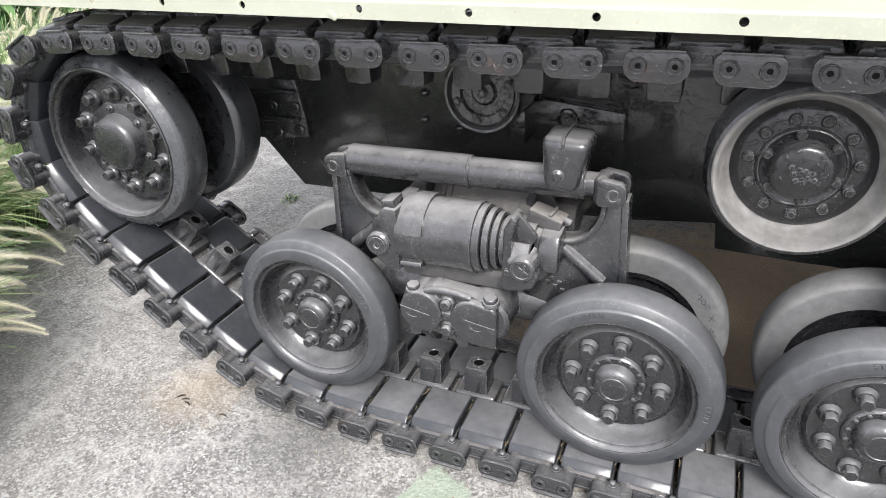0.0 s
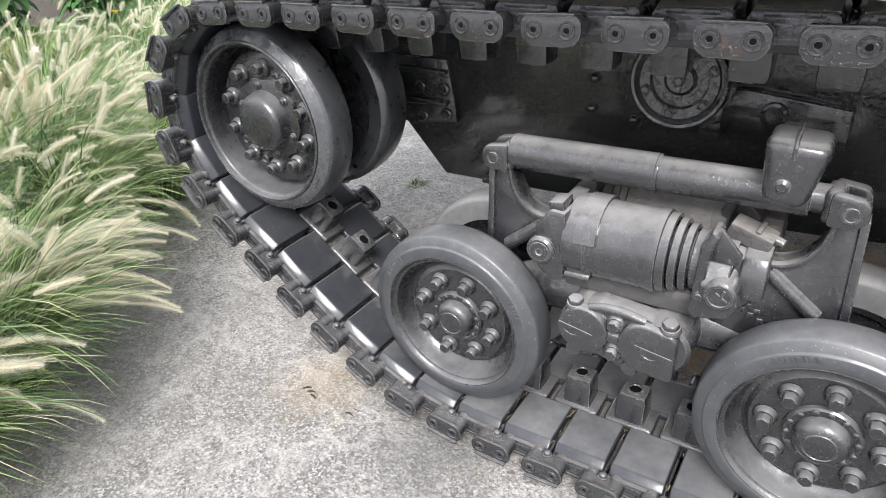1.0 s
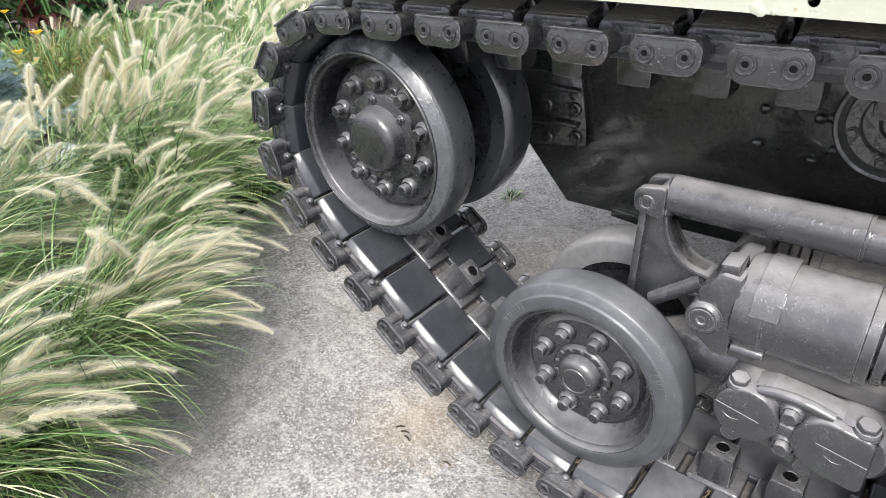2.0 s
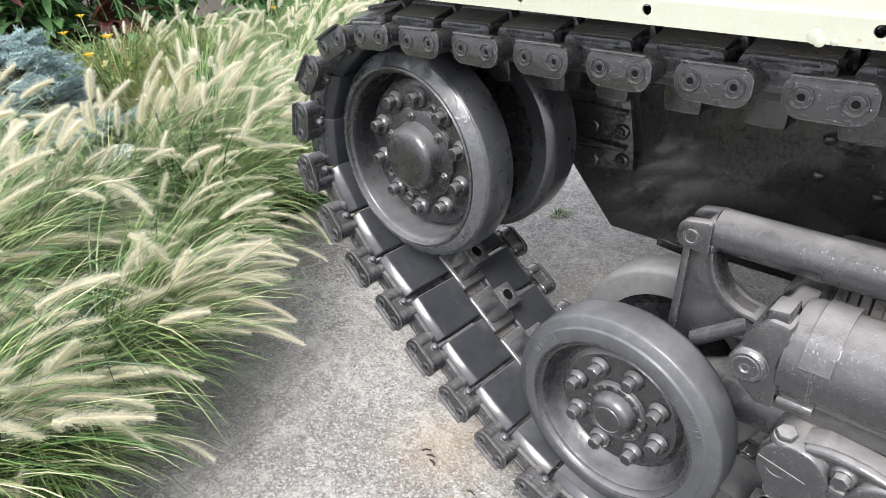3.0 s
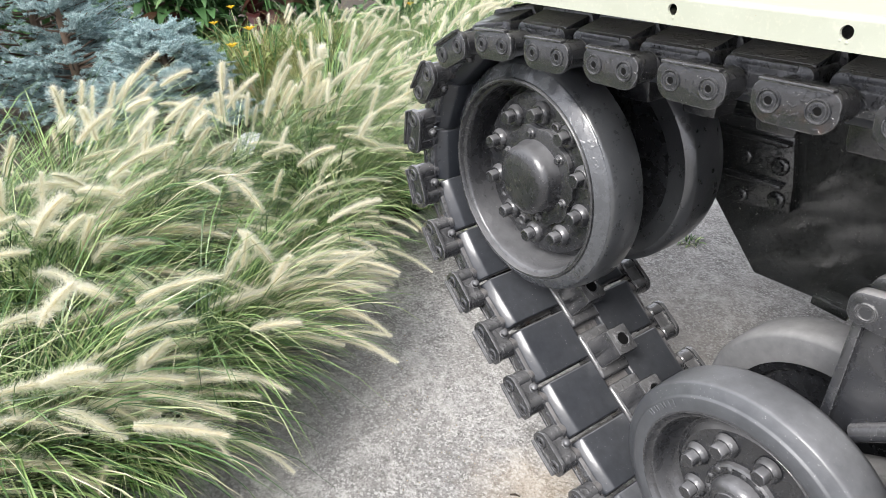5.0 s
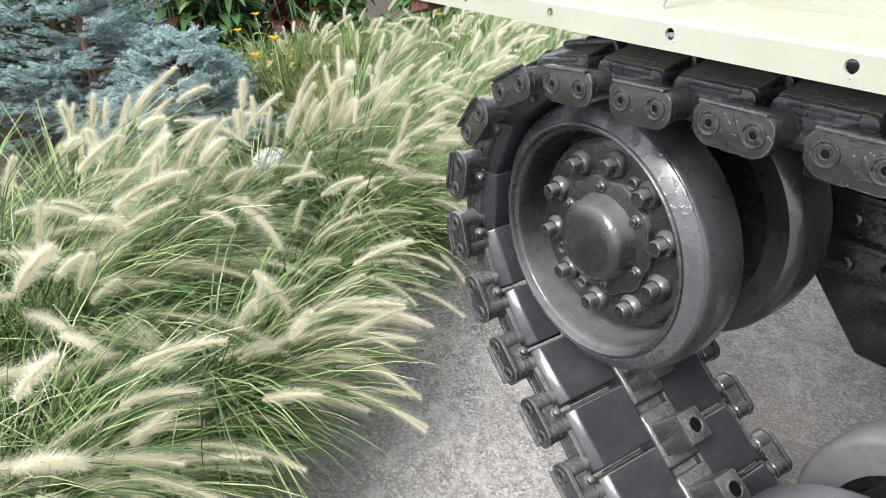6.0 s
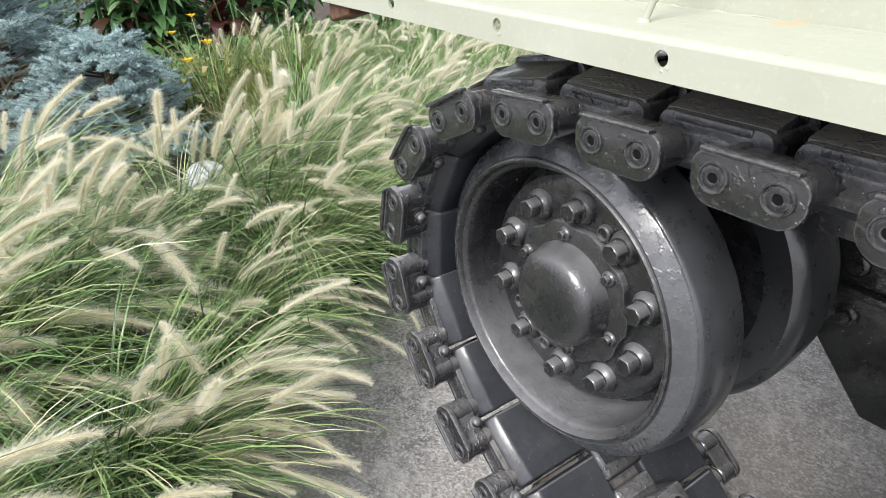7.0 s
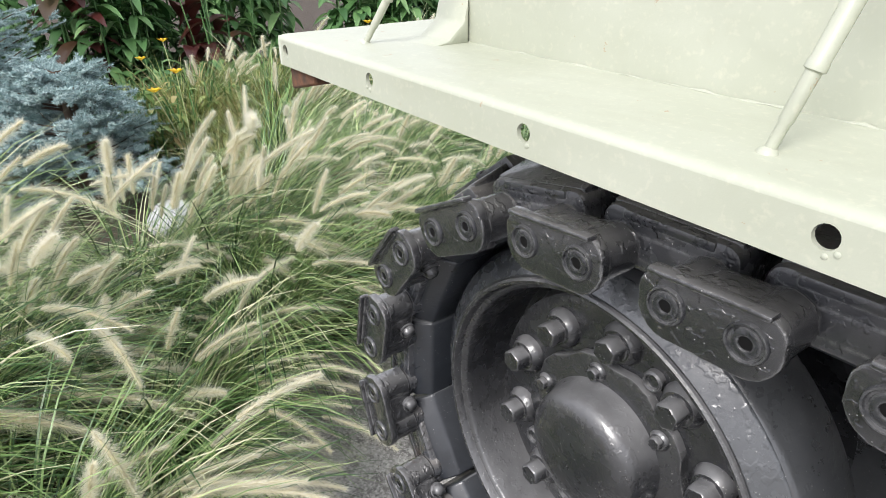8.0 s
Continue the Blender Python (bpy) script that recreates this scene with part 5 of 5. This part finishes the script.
SPOTS = [(-0.92, -1.52, 0.95, 22), (-1.00, -1.04, 0.92, 26), (-1.17, -0.52, 0.84, 40), (-1.58, -0.18, 0.80, 22), (-1.90, 0.26, 0.92, 24), (-2.10, 0.82, 0.95, 16), (-2.2, 1.35, 0.9, 16), (-2.4, 1.95, 0.9, 14),
         (-1.40, -1.45, 0.95, 24), (-1.62, -0.98, 0.98, 20), (-1.98, -0.50, 0.95, 34), (-2.38, -0.02, 1.0, 40), (-2.6, 0.58, 1.0, 32), (-2.75, 1.15, 1.0, 24), (-2.9, 1.65, 1.0, 16), (-3.1, 2.3, 1.0, 14),
         (-1.72, -0.84, 1.06, 16), (-2.12, -1.08, 1.12, 30), (-2.62, -0.72, 1.08, 26), (-2.25, 0.28, 0.95, 20), (-0.96, -0.80, 0.62, 6), (-0.92, -1.26, 0.70, 14)]
for k, (x, y, s, n) in enumerate(SPOTS):
    grass_clump(x, y, s, float(rng.uniform(-25, 25)), k, n, 0.10 if k < 8 or k in (16, 17) else 0.70 if k in (10, 11, 18) else 0.48, 1.05, 0.40 if k in (0, 1, 2, 3, 8, 9, 16, 17) else 0.6)
for i in range(5):
    for j in range(8):
        x, y = -3.0 - 0.55 * i + rng.uniform(-0.15, 0.15), -1.5 + 0.6 * j + 0.25 * i + rng.uniform(-0.15, 0.15)
        if y < 0.8 and (i > 0 or y > -0.9):
            continue
        grass_clump(x, y, float(rng.uniform(0.8, 1.05)), float(rng.uniform(-40, 40)), 30 + i * 8 + j, 13, 0.7)


# ---- blue spruces, flowers and broad leaves behind the grass ----
def spruce(x, y, height, width, seed, count):
    r = np.random.default_rng(seed)
    ob = new("blue_spruce")
    ob.matrix_basis = pose(x, y, GROUND + 0.05)
    tagged(ob, "low spreading blue spruce with silvery needles", "conifer", "blue spruces")
    bm = fresh()
    tube(bm, [(0, 0, -0.1), (0.02, 0.01, height * 0.5), (0, 0, height * 0.95)], [0.05, 0.03, 0.008], 10)
    part("trunk", bm, M_BARK, ob)
    twigs, verts, faces = fresh(), [], []
    for k in range(count):
        h = r.uniform(0.04, 0.96)
        a = r.uniform(0, 2 * math.pi)
        reach = width * 0.5 * (1 - h) ** 0.7 * r.uniform(0.55, 1.1)
        p0 = Vector((0, 0, height * h))
        d = Vector((math.cos(a), math.sin(a), r.uniform(-0.1, 0.45)))
        pts = [p0 + d * reach * u + Vector((0, 0, 0.10 * reach * u * u)) for u in (0, 0.35, 0.7, 1.0)]
        tube(twigs, pts, [0.008, 0.006, 0.004, 0.002], 5)
        shoots = [(0.45, 0)] + [(u, s) for u in (0.40, 0.58, 0.74, 0.90) for s in (-1, 1)]
        for u, s in shoots:
            q0 = p0 + d * reach * u + Vector((0, 0, 0.10 * reach * u * u))
            sd = d.normalized() if s == 0 else (d.normalized() * 0.8 + Vector((-d.y, d.x, r.uniform(-0.1, 0.3))) * s * 0.9).normalized()
            ln = reach * 0.6 if s == 0 else r.uniform(0.08, 0.15)
            for _ in range(int(ln * 1150)):
                v = r.uniform()
                q = q0 + sd * ln * v
                o = Vector(r.normal(0, 1, 3)).normalized()
                tip = q + (o * 1.0 + sd * 0.6).normalized() * 0.024
                t = o.cross(sd).normalized() * 0.0027
                n = len(verts)
                verts += [q - t, q + t, tip]
                faces.append((n, n + 1, n + 2))
    tagged(part("branch_cluster", twigs, M_BARK, ob), kind="stuff")
    me = bpy.data.meshes.new("needles")
    me.from_pydata(verts, [], faces)
    me.materials.append(M_SPRUCE)
    part("needles", me, None, ob)
    return ob


spruce(-5.3, -0.55, 1.75, 2.1, 3, 190)
spruce(-3.95, 0.05, 0.80, 1.45, 9, 130)
spruce(-4.75, -0.42, 1.25, 1.5, 21, 120)
spruce(-4.9, -2.3, 1.8, 2.6, 13, 120)


def leafy(name, x, y, height, width, leaves, leaf, material, label, category, seed, stems=7):
    """A plant of broad pointed leaves on upright stems."""
    r = np.random.default_rng(seed)
    ob = new(name)
    ob.matrix_basis = pose(x, y, GROUND + 0.06)
    tagged(ob, label, category)
    bm = fresh()
    verts, faces = [], []
    for s in range(stems):
        a, d = r.uniform(0, 6.28), width * 0.4 * math.sqrt(r.uniform())
        b0 = Vector((d * math.cos(a), d * math.sin(a), -0.05))
        top = b0 + Vector((r.normal(0, 0.08), r.normal(0, 0.08), height * r.uniform(0.7, 1.05)))
        tube(bm, [b0, b0.lerp(top, 0.5) + Vector((0.02, 0, 0)), top], [0.012, 0.010, 0.005], 6)
        for k in range(max(2, leaves // stems)):
            q = b0.lerp(top, r.uniform(0.15, 1.0))
            az, rise = r.uniform(0, 6.28), r.uniform(-0.2, 0.9)
            o = Vector((math.cos(az), math.sin(az), 0))
            sd = Vector((-o.y, o.x, 0))
            ln, wd = leaf * r.uniform(0.6, 1.15), leaf * r.uniform(0.16, 0.24)
            n = len(verts)
            for i in range(7):
                u = i / 6
                c = q + o * ln * u + Vector((0, 0, ln * (rise * u - 0.75 * u * u)))
                w = wd * math.sin(math.pi * (0.06 + 0.92 * u)) ** 0.8
                fold = Vector((0, 0, w * 0.35))
                verts += [c - sd * w + fold, c, c + sd * w + fold]
                if i:
                    m = n + 3 * i
                    faces += [(m - 3, m - 2, m + 1, m), (m - 2, m - 1, m + 2, m + 1)]
    tagged(part("stem_cluster", bm, M_LEAF, ob), kind="stuff")
    me = bpy.data.meshes.new("leaves")
    me.from_pydata(verts, [], faces)
    me.materials.append(material)
    me.shade_smooth()
    part("leaves", me, None, ob)
    return ob


for k in range(12):
    leafy("leafy_shrub", -7.4 - 0.5 * (k % 3) + 0.12 * k, -4.4 + 0.85 * k, 1.4 + 0.2 * (k % 3), 1.4, 640, 0.24, M_LEAF, "dense dark green leafy shrub", "shrub", 200 + k, 24)
for k, (x, y) in enumerate(((-6.5, 0.5), (-6.1, 1.6))):
    leafy("canna_plant", x, y, 1.2, 0.4, 24, 0.40, M_CANNA, "tall canna with dark red leaves", "flowering plant", 230 + k, 6)
for k in range(6):
    leafy("broadleaf_plant", -5.8 - 0.3 * (k % 2), -0.2 + 0.62 * k, 0.50, 0.6, 60, 0.22, M_LEAF, "green plant with large broad leaves", "garden plant", 250 + k, 8)

for k, (x, y) in enumerate(((-4.35, 0.62), (-4.6, 1.15), (-4.15, 1.55), (-4.9, 1.7), (-4.75, 0.35), (-4.1, 2.2), (-5.2, 0.85))):
    leafy("perennial_plant", x, y, 0.55, 0.75, 420, 0.085, M_OLIVE, "olive green perennial with small leaves and dry stalks", "garden plant", 270 + k, 34)


M_SEDGE = plant_mat("yellowing_sedge", [(0.0, (0.10, 0.12, 0.03)), (0.4, (0.24, 0.29, 0.08)), (0.75, (0.42, 0.42, 0.16)), (1.0, (0.46, 0.33, 0.18))], 0.5, 0.3)
SEDGE = [blades(420, 0.13, 0.66, (0.25, 0.1), 340 + k, 0.0075, 6, 0.8, M_SEDGE) for k in range(2)]
for k, (x, y, size) in enumerate(((-4.30, 0.72, 1.0), (-4.05, 1.02, 0.9), (-4.45, 1.20, 1.1), (-4.0, 1.42, 0.95), (-4.75, 0.82, 1.1), (-4.35, 1.75, 1.0), (-3.75, 0.78, 0.8), (-4.85, 1.45, 1.1), (-3.95, 1.9, 1.0))):
    sedge = new("sedge_clump")
    sedge.matrix_basis = pose(x, y, GROUND + 0.05, 0, 0, 70 * k) @ Matrix.Diagonal((size, size, size, 1))
    tagged(sedge, "yellowing olive sedge clump with dry brown tips", "ornamental grass", "sedge clumps")
    part("leaves", SEDGE[k % 2], None, sedge)


def daylily(x, y, seed):
    r = np.random.default_rng(seed)
    ob = new("yellow_flower")
    ob.matrix_basis = pose(x, y, GROUND + 0.05)
    tagged(ob, "yellow lily flowers on thin stems", "flower", "yellow flowers")
    me = blades(60, 0.05, 0.5, (0, 0), seed, 0.008)
    part("leaves", me, None, ob)
    bm, petals = fresh(), fresh()
    for _ in range(2):
        top = Vector((r.normal(0, 0.15), r.normal(0, 0.15), r.uniform(0.5, 0.72)))
        tube(bm, [(0, 0, 0), top * 0.55 + Vector((0.02, 0, 0.05)), top], [0.004, 0.003, 0.003], 6)
        for k in range(6):
            a = k * math.pi / 3
            o = Vector((math.cos(a), math.sin(a), 0))
            s = Vector((-o.y, o.x, 0))
            vs = [petals.verts.new(top + q) for q in (-s * 0.004, o * 0.022 + s * 0.011 + Vector((0, 0, 0.022)), o * 0.046 + Vector((0, 0, 0.026)), o * 0.022 - s * 0.011 + Vector((0, 0, 0.022)))]
            petals.faces.new(vs)
    tagged(part("stem_cluster", bm, M_BLADE, ob), kind="stuff")
    tagged(part("petals", petals, M_PETAL, ob), kind="stuff")


for k, (x, y) in enumerate(((-3.95, 0.66), (-5.3, 1.0), (-4.9, 2.6))):
    daylily(x, y, 300 + k)

# Rounded lump standing in for a pale bluish flowery patch.
bm = fresh()
t = bmesh.new()
bmesh.ops.create_icosphere(t, subdivisions=3, radius=0.13)
for v in t.verts:
    v.co *= 1 + 0.35 * noise.noise(v.co * 6)
    v.co.z *= 0.7
merge(bm, t)
stone = new("stone", finish(bm, "stone", M_STONE, 60))
stone.matrix_basis = pose(-3.35, 0.33, GROUND + 0.12)
tagged(stone, "pale grey lump half hidden by grass, in place of pale flowers", "stone")

# a small weed and a few twigs on the slab
weed = new("weed")
weed.matrix_basis = pose(-0.94, 1.55, GROUND)
tagged(weed, "small green weed growing through the concrete", "weed")
part("leaves", blades(40, 0.035, 0.07, (0, 0), 411, 0.008, 5, 1.7), None, weed)
for k, (x, y, a) in enumerate(((-0.275, -0.02, 20), (-0.255, -0.035, -15), (-0.30, -0.012, 40), (-0.10, -0.04, 5))):
    bm = fresh()
    tube(bm, [(-0.014, 0, 0), (0, 0.003, 0.001), (0.014, 0, 0)], [0.0022, 0.003, 0.0018], 6)
    tw = new("twig", finish(bm, "twig", M_SOIL))
    tw.matrix_basis = pose(x, y, GROUND + 0.007, 0, 0, a)
    tagged(tw, "tiny dark twig lying on the concrete", "twig", "twigs")

# crumbs, dry stalks and grit lying on the slab, thickest along the track
verts, faces = [], []
gr = np.random.default_rng(77)
for _ in range(900):
    u = gr.uniform()
    x, y = (gr.uniform(-1.3, 1.5), gr.normal(-0.05, 0.05)) if u < 0.35 else (gr.uniform(-1.6, 1.4), gr.uniform(-0.9, 1.2))
    size, a, h = gr.uniform(0.0008, 0.0026), gr.uniform(0, 6.28), gr.uniform(0.3, 1.0)
    long = 1.0 if gr.uniform() < 0.95 else gr.uniform(2, 4)
    n = len(verts)
    z = GROUND + 0.006 * noise.noise(Vector((x * 1.3, y * 1.3, 0.0)))
    ca, sa = math.cos(a), math.sin(a)
    for dx, dy, dz in ((-1, -1, 0), (1, -1, 0), (1, 1, 0), (-1, 1, 0), (0, 0, 1)):
        px, py = dx * size * long, dy * size
        verts.append((x + px * ca - py * sa, y + px * sa + py * ca, z + 0.002 * (dz - 0.2) + dz * size * h))
    faces += [(n, n + 1, n + 4), (n + 1, n + 2, n + 4), (n + 2, n + 3, n + 4), (n + 3, n, n + 4)]
me = bpy.data.meshes.new("grit")
me.from_pydata(verts, [], faces)
me.materials.append(M_DRY)
tagged(new("grit", me), "dry crumbs and grit on the concrete", "debris", kind="stuff")

# dry straw caught in the gaps of the lower track
verts, faces = [], []
for _ in range(170):
    k = int(gr.integers(9, 22))
    q = on_track(START + k * PITCH + gr.normal(0, 0.004))
    y0 = gr.uniform(0.08, 0.26)
    d = Vector((gr.normal(0, 0.3), gr.normal(0, 1), abs(gr.normal(0, 0.1)))).normalized() * gr.uniform(0.01, 0.03)
    b0 = q + Vector((0, y0, gr.uniform(0.020, 0.036)))
    w = Vector((gr.uniform(0.0006, 0.0020), 0, 0))
    n = len(verts)
    verts += [b0 - w, b0 + w, b0 + d + w * 0.4, b0 + d - w * 0.4]
    faces.append((n, n + 1, n + 2, n + 3))
me = bpy.data.meshes.new("straw")
me.from_pydata(verts, [], faces)
me.materials.append(M_DRY)
tagged(new("straw", me), "dry straw caught between the track links", "debris", kind="stuff")
